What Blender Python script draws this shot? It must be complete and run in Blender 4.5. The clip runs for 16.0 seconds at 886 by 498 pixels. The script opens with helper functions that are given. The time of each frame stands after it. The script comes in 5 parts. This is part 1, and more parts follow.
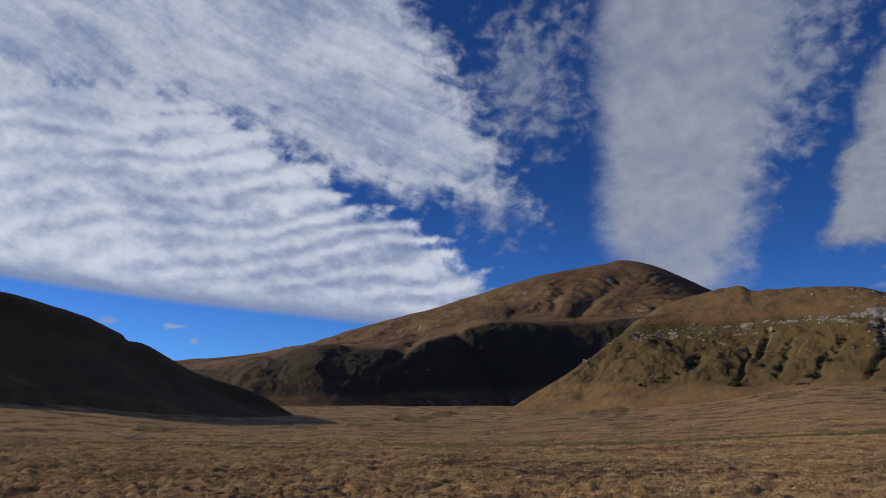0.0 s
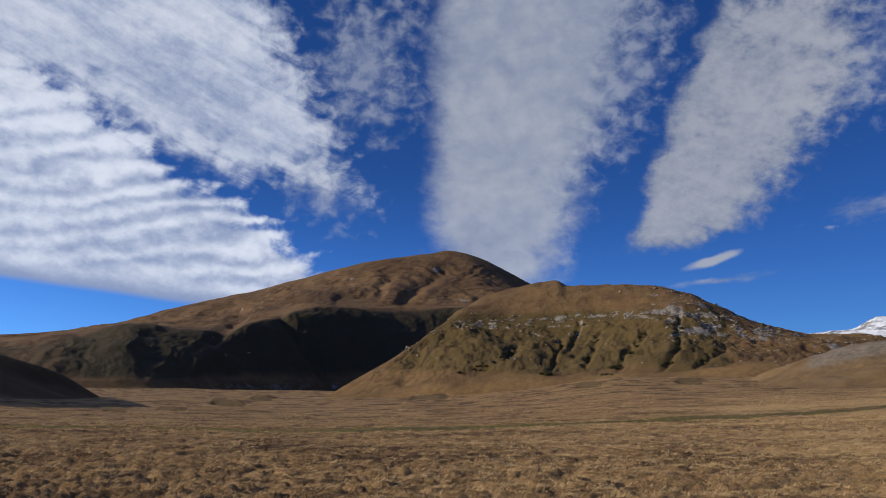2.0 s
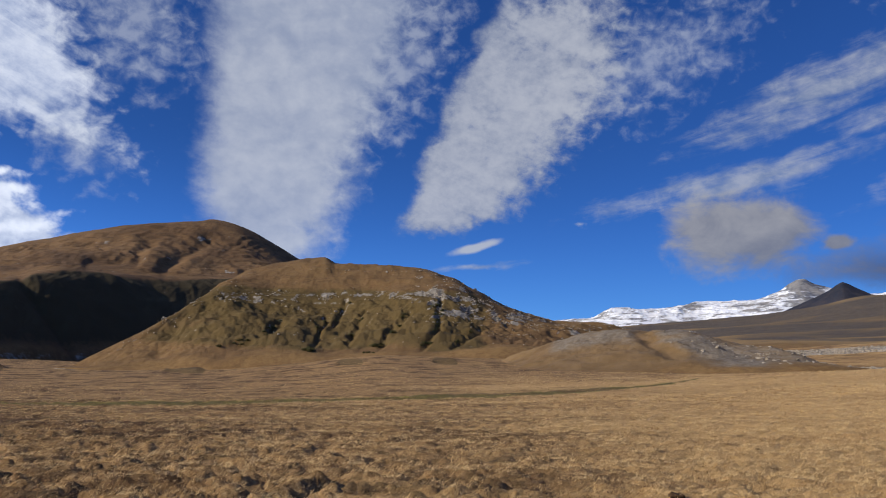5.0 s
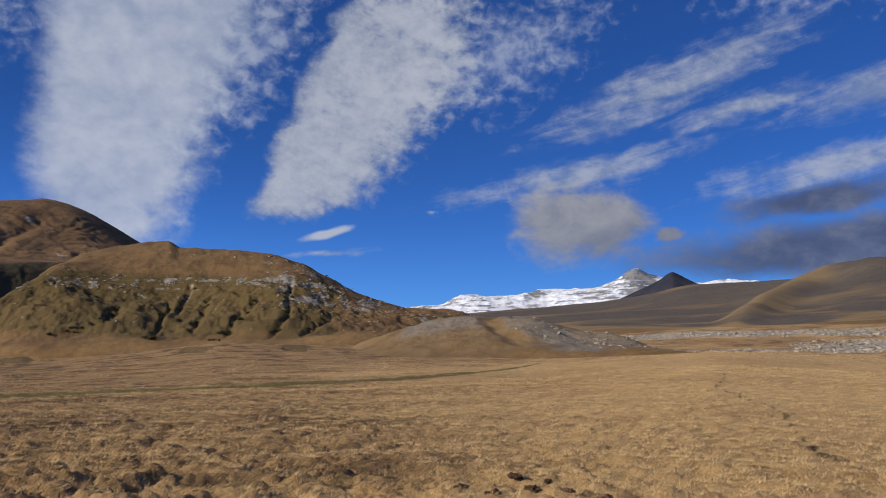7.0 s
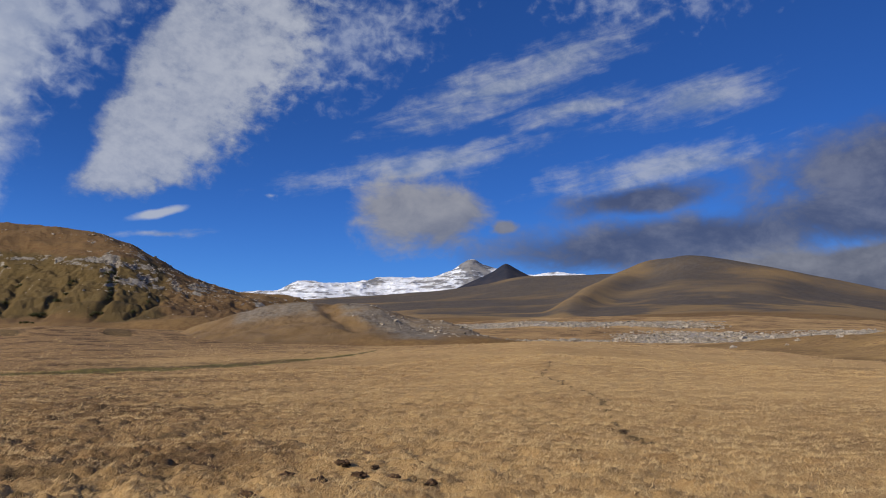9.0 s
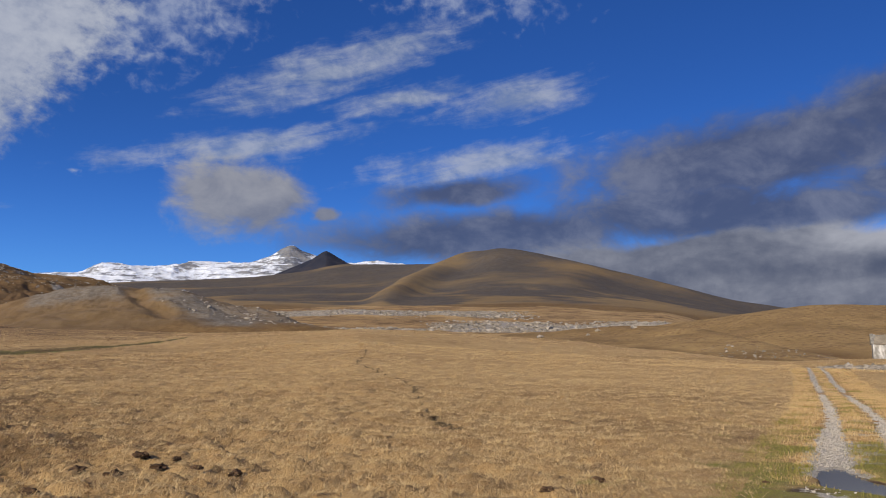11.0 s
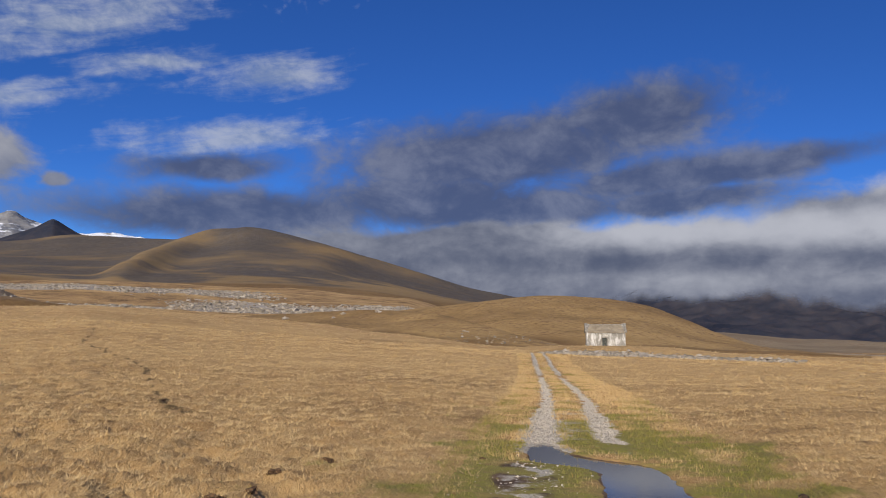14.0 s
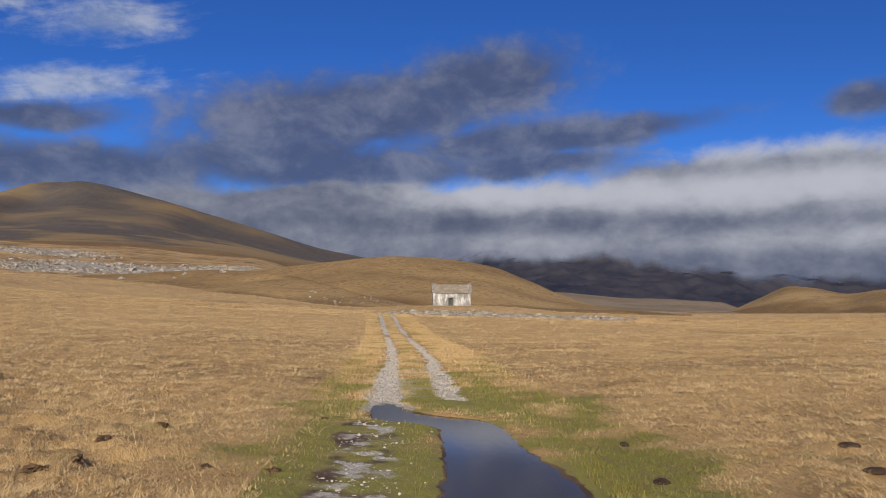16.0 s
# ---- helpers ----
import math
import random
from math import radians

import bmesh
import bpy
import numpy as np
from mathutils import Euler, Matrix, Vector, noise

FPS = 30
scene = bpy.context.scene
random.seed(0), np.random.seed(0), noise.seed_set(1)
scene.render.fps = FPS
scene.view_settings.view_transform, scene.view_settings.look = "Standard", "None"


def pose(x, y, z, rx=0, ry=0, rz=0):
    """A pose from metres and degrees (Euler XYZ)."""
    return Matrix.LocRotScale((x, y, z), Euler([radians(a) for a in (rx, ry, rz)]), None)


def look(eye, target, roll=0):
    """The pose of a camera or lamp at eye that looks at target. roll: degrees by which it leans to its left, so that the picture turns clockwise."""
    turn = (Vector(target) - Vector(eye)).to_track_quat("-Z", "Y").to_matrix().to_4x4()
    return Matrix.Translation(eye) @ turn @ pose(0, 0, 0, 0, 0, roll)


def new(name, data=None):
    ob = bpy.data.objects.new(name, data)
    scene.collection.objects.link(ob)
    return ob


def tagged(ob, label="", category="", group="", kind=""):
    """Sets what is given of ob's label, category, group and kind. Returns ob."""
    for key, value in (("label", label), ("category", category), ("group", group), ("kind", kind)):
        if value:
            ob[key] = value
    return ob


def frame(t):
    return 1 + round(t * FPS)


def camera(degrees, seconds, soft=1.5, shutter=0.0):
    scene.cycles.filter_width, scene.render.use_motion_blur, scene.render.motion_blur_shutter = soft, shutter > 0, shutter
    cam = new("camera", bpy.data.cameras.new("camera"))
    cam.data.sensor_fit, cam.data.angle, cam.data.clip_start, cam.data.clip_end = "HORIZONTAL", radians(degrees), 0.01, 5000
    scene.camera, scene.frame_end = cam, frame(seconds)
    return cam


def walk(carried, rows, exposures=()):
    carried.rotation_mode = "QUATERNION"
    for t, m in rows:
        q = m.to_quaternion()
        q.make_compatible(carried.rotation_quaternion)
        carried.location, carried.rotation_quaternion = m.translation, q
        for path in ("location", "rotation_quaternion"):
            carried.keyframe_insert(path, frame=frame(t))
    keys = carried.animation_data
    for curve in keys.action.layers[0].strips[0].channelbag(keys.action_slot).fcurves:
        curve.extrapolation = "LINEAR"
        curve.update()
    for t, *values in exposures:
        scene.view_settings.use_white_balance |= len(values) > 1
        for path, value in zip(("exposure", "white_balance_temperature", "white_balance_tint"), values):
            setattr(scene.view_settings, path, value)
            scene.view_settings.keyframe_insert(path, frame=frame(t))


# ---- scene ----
cam = camera(57.02, 16.0, soft=1.0)
EYE = 1.75
PATH = [
    (0.0, 0.37, 13.49, -0.00),
    (0.5, -2.90, 13.37, -0.50),
    (1.0, -6.41, 13.10, -0.91),
    (1.5, -9.20, 12.86, -0.64),
    (2.0, -11.96, 12.52, -0.28),
    (2.5, -14.83, 12.39, -0.37),
    (3.0, -18.09, 12.27, -0.48),
    (3.5, -20.79, 12.07, -0.61),
    (4.0, -23.48, 11.66, -0.95),
    (6.5, -35.93, 10.46, 0.08),
    (7.0, -38.78, 10.22, 0.15),
    (7.5, -41.41, 9.93, -0.02),
    (8.0, -44.11, 9.67, -0.06),
    (8.5, -46.88, 9.48, 0.09),
    (9.0, -50.18, 9.31, 0.11),
    (11.5, -66.20, 8.44, 0.05),
    (12.0, -69.53, 8.55, -0.11),
    (12.5, -72.12, 8.43, 0.03),
    (13.0, -74.92, 8.12, -0.08),
    (13.5, -78.21, 7.82, -0.32),
    (14.0, -80.53, 7.27, -0.48),
    (14.5, -81.77, 6.57, -0.28),
    (15.0, -84.66, 5.91, -0.16),
    (15.5, -87.60, 5.19, 0.00),
    (16.0, -91.10, 4.56, -0.11),
]
ARM = 0.45
# the camera is held out in front of a body that turns on the spot
walk(cam, [(t, pose(-ARM * math.sin(radians(y)), ARM * math.cos(radians(y)), EYE, 90 + p, r, y)) for t, y, p, r in PATH],
     exposures=[(0.0, -0.64), (2.0, -0.38), (4.0, -0.12), (6.5, -0.12), (8.5, -0.19), (11.5, -0.12), (16.0, -0.03)])

# ---- light ----
SUN_AZ, SUN_EL = 86.0, 22.0
SKY_TINT, SKY_GAIN = (0.31, 0.71, 1.42), 0.74


def bearing(az, el=0.0):
    a, e = radians(az), radians(el)
    return Vector((-math.sin(a) * math.cos(e), math.cos(a) * math.cos(e), math.sin(e)))


sun_data = bpy.data.lights.new("sun", "SUN")
sun_data.energy, sun_data.angle, sun_data.color = 5.0, radians(0.6), (1.0, 0.875, 0.70)
sun = new("sun", sun_data)
sun.matrix_world = look(bearing(SUN_AZ, SUN_EL) * 200, (0, 0, 0))


class Val:
    """A value in a node tree, for writing node maths as plain formulas."""

    def __init__(self, tree, socket):
        self.tree, self.socket = tree, socket

    def op(self, kind, *others, clamp=False):
        node = self.tree.nodes.new("ShaderNodeMath")
        node.operation, node.use_clamp = kind, clamp
        for i, v in enumerate((self, *others)):
            if isinstance(v, Val):
                self.tree.links.new(v.socket, node.inputs[i])
            else:
                node.inputs[i].default_value = v
        return Val(self.tree, node.outputs[0])

    def __add__(self, o):
        return self.op("ADD", o)

    def __sub__(self, o):
        return self.op("SUBTRACT", o)

    def __mul__(self, o):
        return self.op("MULTIPLY", o)

    def __truediv__(self, o):
        return self.op("DIVIDE", o)

    def less_from(self, c):
        return (self * -1.0) + c

    def step(self, lo, hi):
        node = self.tree.nodes.new("ShaderNodeMapRange")
        node.interpolation_type = "SMOOTHSTEP"
        self.tree.links.new(self.socket, node.inputs["Value"])
        node.inputs["From Min"].default_value, node.inputs["From Max"].default_value = lo, hi
        return Val(self.tree, node.outputs["Result"])


def combine(x, y, z=0.0):
    tree = x.tree
    node = tree.nodes.new("ShaderNodeCombineXYZ")
    for i, v in enumerate((x, y, z)):
        if isinstance(v, Val):
            tree.links.new(v.socket, node.inputs[i])
        else:
            node.inputs[i].default_value = v
    return Val(tree, node.outputs[0])


def split(v):
    node = v.tree.nodes.new("ShaderNodeSeparateXYZ")
    v.tree.links.new(v.socket, node.inputs[0])
    return [Val(v.tree, s) for s in node.outputs]


def noise_of(v, scale, detail=4.0, rough=0.55, warp=0.0, kind="FBM"):
    node = v.tree.nodes.new("ShaderNodeTexNoise")
    node.noise_type = kind
    v.tree.links.new(v.socket, node.inputs["Vector"])
    node.inputs["Scale"].default_value, node.inputs["Detail"].default_value = scale, detail
    node.inputs["Roughness"].default_value, node.inputs["Distortion"].default_value = rough, warp
    return Val(v.tree, node.outputs[0])


def blend(fac, a, b, tree, how="MIX"):
    node = tree.nodes.new("ShaderNodeMix")
    node.data_type, node.blend_type = "RGBA", how
    for i, v in ((0, fac), (6, a), (7, b)):
        if isinstance(v, Val):
            tree.links.new(v.socket, node.inputs[i])
        elif isinstance(v, (tuple, list)):
            node.inputs[i].default_value = (*v[:3], 1.0)
        else:
            node.inputs[i].default_value = v
    return Val(tree, node.outputs[2])


# ---- sky ----
world = bpy.data.worlds.new("sky")
world.use_nodes = True
scene.world = world
wt = world.node_tree
wt.nodes.clear()
sky = wt.nodes.new("ShaderNodeTexSky")
sky.sky_type, sky.sun_disc = "NISHITA", False
sky.sun_elevation, sky.sun_rotation = radians(SUN_EL), radians(-SUN_AZ)
sky.altitude, sky.air_density, sky.dust_density, sky.ozone_density = 2000, 1.0, 0.3, 2.0
coord = wt.nodes.new("ShaderNodeTexCoord")
way = Val(wt, coord.outputs["Generated"])
dx, dy, dz = split(way)
east = dx.op("ARCTAN2", dy) * (180 / math.pi)            # degrees to the right of the first view
high = dz.op("ARCSINE") * (180 / math.pi)                # degrees above the level
polar = combine(east, high * 1.6)


def puff(b, e, half_long, half_wide, lean, coords):
    """An elongated cloud's field: 1 at its heart, 0 at its rim. lean: degrees by which it climbs to the right."""
    c, s = math.cos(radians(lean)), math.sin(radians(lean))
    x, y = coords[0] - b, coords[1] - e
    u, v = (x * c + y * s) * (1 / half_long), (y * c - x * s) * (1 / half_wide)
    return (u * u + v * v).op("SQRT").less_from(1.0)


def any_of(fields):
    m = fields[0]
    for f in fields[1:]:
        m = m.op("SMOOTH_MAX", f, 0.15)
    return m


def shaken(vec, scale, amount):
    """East and height, pushed about by noise so that rims are torn."""
    node = wt.nodes.new("ShaderNodeTexNoise")
    wt.links.new(vec.socket, node.inputs["Vector"])
    node.inputs["Scale"].default_value, node.inputs["Detail"].default_value = scale, 5.0
    r, g, _ = split(Val(wt, node.outputs["Color"]))
    return east + (r - 0.5) * amount, high + (g - 0.5) * (amount * 0.6)


def lay(sky_so_far, cover, light, dark, tone):
    return blend(cover, sky_so_far, blend(tone, dark, light, wt), wt)


tinted = blend(1.0, Val(wt, sky.outputs[0]), SKY_TINT, wt, "MULTIPLY")
# paler towards the level and towards the sun's side
low_air = high.step(20.0, 3.0) * (east.step(60.0, -25.0) * 0.9 + 0.12) + east.step(110.0, -10.0) * 0.15 + 0.86
gain = low_air * SKY_GAIN
picture = blend(1.0, tinted, combine(gain * (high.step(14.0, 3.0) * 0.3 + 0.93), gain * (high.step(14.0, 3.0) * 0.14 + 0.97), gain * 1.04), wt, "MULTIPLY")

# high sheets of ripples and small cells
torn_far = shaken(polar, 0.10, 4.0)
torn = shaken(polar, 0.3, 2.2)
soft = shaken(polar, 0.13, 2.6)
broad = noise_of(polar, 0.09, 4, 0.5)
lumps = noise_of(combine(east, high * 1.2), 0.28, 4, 0.55, 0.3)
cells = noise_of(combine(east, high * 1.25), 0.75, 5, 0.55, 0.25)
fine = noise_of(combine(east, high * 1.3), 1.9, 5, 0.65, 0.2)
wisp = noise_of(polar, 0.33, 8, 0.62, 0.3)
sway = noise_of(combine(east * 0.5, high), 0.16, 3, 0.5)
ripple = ((high - east * 0.17 + (sway - 0.5) * 6.0 + (lumps - 0.5) * 1.2) * 4.1).op("SINE") * 0.5 + 0.5
grain = noise_of(combine(east * 0.5 + high * 0.45, high * 1.5 + east * 0.5), 0.34, 7, 0.6, 0.3)
fade = (east + 95.0).step(0.0, 30.0)
edge_e, edge_h = torn_far
foot = high + (edge_e + 6.1) * 0.0815 - 8.1
# lower sheet: parallel ripples over a smooth grey foot
shoulder = (edge_e - 3.9) * -0.6 - edge_h + 11.2
lower = foot.op("MINIMUM", shoulder * 0.85).op("MINIMUM", edge_h.less_from(23.4)) * 0.4
calm = foot.step(2.2, 0.5)
wavy = (shoulder - 1.0).step(9.0, 1.0) * 0.5 + 0.5
cover = (lower + ((ripple - 0.5) * 0.3 * wavy + (lumps - 0.5) * 1.7 + (cells - 0.5) * 0.9 + (grain - 0.5) * 0.5) * calm.less_from(1.0) + foot * calm * 0.6).step(-0.05, 0.5)
tone = ((ripple - 0.5) * 0.42 * wavy + (lumps - 0.5) * 0.7 + (cells - 0.5) * 0.7 + (broad - 0.5) * 0.8) * calm.less_from(1.0) + (foot * 0.45 - 0.65) * calm + (grain - 0.5) * 0.6 + (fine - 0.5) * 0.3
picture = lay(picture, cover * fade * 0.95, (9.6, 10.3, 11.8), (3.4, 4.3, 6.7), tone.step(-0.5, 0.45))
# upper sheet: soft and fibrous, torn along its right edge
upper = ((edge_h - ((edge_e + 1.0) * -0.36 + 16.6).op("MINIMUM", 21.6).op("MAXIMUM", 17.3)) * 0.9).op("MINIMUM", (edge_e * -1.0 + 5.4 - (edge_h - 16.6) * 0.62) * 0.8) * 0.3
cover = (upper + (lumps - 0.5) * 1.1 + (cells - 0.5) * 1.2 + (grain - 0.5) * 1.2).step(-0.45, 0.5)
tone = (fine - 0.5) * 0.35 + (grain - 0.5) * 1.2 + (broad - 0.5) * 0.8 + (cells - 0.5) * 0.5 + (lumps - 0.5) * 0.4
picture = lay(picture, cover * fade * 0.92, (8.6, 9.2, 10.6), (2.9, 3.8, 6.2), tone.step(-0.5, 0.45))
# fields of small cells beside the plumes
field = any_of([puff(6, 25, 7, 5, 60, soft), puff(6.5, 22.2, 2.4, 1.8, -20, soft), puff(25.5, 24, 9, 3.2, 60, soft), puff(43, 23.5, 9, 3.6, 22, soft), puff(3, 16.5, 4, 2.5, -20, soft), puff(66, 27, 9, 3, 0, soft)])
cover = (field * 0.9 + (cells - 0.5) * 2.2 + (lumps - 0.5) * 1.0).step(-0.1, 1.0)
picture = lay(picture, cover * 0.42, (6.4, 6.9, 7.8), (4.2, 4.8, 6.2), cells.step(0.4, 0.65))
# two tall plumes that fan out upwards
se, sh = shaken(polar, 0.2, 4.2)
left_rim = se - 10.9 - (cells - 0.5) * 3.5
right_rim = (sh - 12.0) * 0.36 + 20.6 - se
body = left_rim.step(-1.8, 3.4) * right_rim.step(-2.6, 4.2) * sh.step(8.0, 10.5)
cover = (body * 1.15 + (cells - 0.5) * 0.7 + (grain - 0.5) * 0.4 + (fine - 0.5) * 0.3).step(0.1, 1.0) * body.step(0.0, 0.12)
picture = lay(picture, cover * 0.84, (5.9, 6.3, 7.2), (3.1, 3.7, 5.2), ((cells - 0.5) * 0.5 + (broad - 0.5) * 1.1 + (wisp - 0.5) * 0.6 + (lumps - 0.5) * 0.5 + (sh - 18.0) * -0.01).step(-0.45, 0.45))
left_rim = se - 24.3 - (sh - 12.0) * 0.43 - (cells - 0.5) * 2.2 - (grain - 0.5) * 1.6
right_rim = (((sh - 12.0) * 1.0 + 32.4).op("MINIMUM", (sh - 20.0) * 0.3 + 41.0)) - se
body = left_rim.step(-0.4, 2.0) * right_rim.step(-1.8, 5.2) * (sh - 11.3 - (se - 24.7) * 0.07).step(-0.4, 1.6) * (sh.step(31.0, 23.0) * 0.55 + 0.45)
cover = (body * 1.12 + (cells - 0.5) * 1.2 + (grain - 0.5) * 0.9 + (lumps - 0.5) * 0.5 + (fine - 0.5) * 0.5).step(0.12, 0.95) * body.step(0.0, 0.12)
picture = lay(picture, cover * 0.88, (5.1, 5.4, 6.2), (2.2, 2.7, 4.0), ((broad - 0.5) * 0.8 + (wisp - 0.5) * 0.8 + (grain - 0.5) * 0.8 + (cells - 0.5) * 0.7 + (fine - 0.5) * 0.5 + (body - 0.6) * 0.5).step(-0.5, 0.5))
# thin slanting streaks
thread = noise_of(combine(east * 0.45 - high * 0.5, high * 1.9 - east * 0.3), 0.5, 7, 0.62, 0.4)
streak = any_of([puff(55.5, 20.8, 11, 1.9, 17, torn), puff(68.5, 18.8, 6.0, 1.6, 8, torn), puff(49.0, 15.2, 11.0, 1.3, 9, torn),
                 puff(65.5, 14.4, 9, 1.5, 7, torn), puff(60, 18.8, 6, 0.9, 10, torn), puff(31, 9.9, 3.6, 0.3, 3, torn)])
cover = (streak * 1.4 + (thread - 0.5) * 2.4 + (wisp - 0.5) * 1.3 + (cells - 0.5) * 0.8).step(-0.15, 1.4)
picture = lay(picture, cover * 0.72, (4.9, 5.2, 5.9), (2.6, 3.2, 4.5), wisp.step(0.35, 0.65))
lens = puff(30.6, 11.2, 2.3, 0.42, 16, shaken(polar, 0.35, 0.9))
picture = lay(picture, (lens + (wisp - 0.5) * 0.6).step(0.0, 0.6) * 0.75, (6.4, 6.6, 6.9), (5.0, 5.3, 5.8), wisp)
heap = any_of([puff(38.2, 12.7, 0.6, 0.35, 0, torn), puff(-22.6, 7.9, 0.9, 0.5, 0, torn), puff(-17.5, 6.9, 0.4, 0.3, 0, torn), puff(-18.7, 7.8, 0.8, 0.2, 0, torn)])
cover = (heap * 1.1 + (cells - 0.5) * 2.4 + (wisp - 0.5) * 2.6).step(0.05, 1.3)
picture = lay(picture, cover * 0.7, (6.0, 6.3, 6.8), (4.2, 4.7, 5.6), wisp.step(0.3, 0.6))
heap = any_of([puff(47.3, 11.8, 4.2, 3.1, -3, torn), puff(50.0, 11.7, 3.8, 3.0, 0, torn), puff(54.4, 10.8, 1.2, 0.7, 0, torn)])
cover = (heap * 1.9 + (wisp - 0.5) * 2.0 + (cells - 0.5) * 0.5).step(-0.1, 1.0)
picture = lay(picture, cover * 0.9, (3.8, 3.8, 4.0), (1.8, 1.95, 2.5), ((wisp - 0.5) * 0.9 + (lumps - 0.5) * 0.6 + (high - 11.2) * 0.05 - (east - 48.5) * 0.035).step(-0.45, 0.4))
# dark torn deck
lump = noise_of(polar, 0.2, 8, 0.62, 0.3)
deck = any_of([puff(84, 10.0, 15, 1.9, 2, torn), puff(97, 10.4, 8, 1.3, 3, torn), puff(85, 13.8, 15, 3.6, 6, torn), puff(94, 16.0, 8, 3.1, 8, torn), puff(96, 12.0, 10, 1.8, 5, torn), puff(66, 9.3, 15, 2.2, 3, torn),
               puff(80, 10.6, 13, 2.6, 2, torn), puff(101, 12.3, 11, 1.3, 6, torn), puff(64, 12.4, 6, 1.1, 5, torn), puff(119, 13.4, 3, 1.2, 0, torn)])
cover = (deck * 1.5 + (lump - 0.5) * 1.9 + (cells - 0.5) * 0.4).step(-0.3, 0.85)
picture = lay(picture, cover * 0.92, (2.0, 2.2, 3.0), (0.75, 0.95, 1.75), ((lump - 0.5) * 1.2 + (cells - 0.5) * 0.3 - deck * 0.15).step(-0.25, 0.3))
# the low bank: bright rolling tops, dark flat base
bank = any_of([puff(84, 7.3, 12, 2.0, 0, torn), puff(78, 4.8, 20, 4.2, 0, torn), puff(95, 5.4, 22, 4.2, 3, torn), puff(112, 7.0, 18, 4.4, 3, torn), puff(140, 6.5, 34, 5.5, 0, torn), puff(108, 2.0, 40, 6.0, 0, torn)])
roll = noise_of(combine(east * 0.3, high * 1.1 + (lump - 0.5) * 1.5), 0.5, 4, 0.5, 0.5)


def hump(centre, sharp):
    d = (high - centre) * sharp
    return (d * d * -1.0).op("EXPONENT")


bright = hump(8.4, 0.8) * (east - 84.0).step(0.0, 10.0) + hump(4.9, 1.1) * (east - 84.0).step(0.0, 14.0) * 0.45 + hump(11.0, 1.1) * (east - 103.0).step(0.0, 8.0) * 1.0 + hump(7.0, 1.0) * (east - 100.0).step(0.0, 12.0) * 0.35
cover = (bank * 2.6 + (lump - 0.5) * 1.3).step(-0.1, 0.65)
tone = (bright * 0.8 + (roll - 0.5) * 0.5 + (lump - 0.5) * 0.75 + (cells - 0.5) * 0.35 + east.step(96.0, 80.0) * 0.1 - high.step(3.0, 1.0) * 0.3 - hump(6.5, 1.5) * 0.12).step(-0.3, 0.95)
picture = lay(picture, cover, (4.8, 4.95, 5.6), (0.92, 1.12, 1.8), tone)

back = wt.nodes.new("ShaderNodeBackground")
wt.links.new(picture.socket, back.inputs["Color"])
back.inputs["Strength"].default_value = 0.1
wt.links.new(back.outputs[0], wt.nodes.new("ShaderNodeOutputWorld").inputs[0])

# ---- materials ----
def material(name):
    m = bpy.data.materials.new(name)
    m.use_nodes = True
    tree = m.node_tree
    shader = tree.nodes["Principled BSDF"]
    geo = tree.nodes.new("ShaderNodeNewGeometry")
    return m, tree, shader, Val(tree, geo.outputs["Position"])


def attribute(tree, name):
    node = tree.nodes.new("ShaderNodeAttribute")
    node.attribute_name = name
    return Val(tree, node.outputs["Fac"])


def finish(tree, shader, colour, roughness=0.9, relief=None, strength=0.4, distance=0.05):
    tree.links.new(colour.socket, shader.inputs["Base Color"])
    if isinstance(roughness, Val):
        tree.links.new(roughness.socket, shader.inputs["Roughness"])
    else:
        shader.inputs["Roughness"].default_value = roughness
    shader.inputs["Specular IOR Level"].default_value = 0.2
    if relief is not None:
        bump = tree.nodes.new("ShaderNodeBump")
        bump.inputs["Strength"].default_value, bump.inputs["Distance"].default_value = strength, distance
        tree.links.new(relief.socket, bump.inputs["Height"])
        tree.links.new(bump.outputs[0], shader.inputs["Normal"])


def steepness(tree):
    geo = tree.nodes.new("ShaderNodeNewGeometry")
    return split(Val(tree, geo.outputs["Normal"]))[2]


STRAW, TAN, RUST, OLIVE, MOSS = (0.53, 0.348, 0.15), (0.36, 0.206, 0.08), (0.15, 0.074, 0.033), (0.25, 0.195, 0.07), (0.26, 0.25, 0.042)
LIMESTONE, GREY, EARTH = (0.40, 0.375, 0.335), (0.22, 0.205, 0.185), (0.055, 0.034, 0.02)


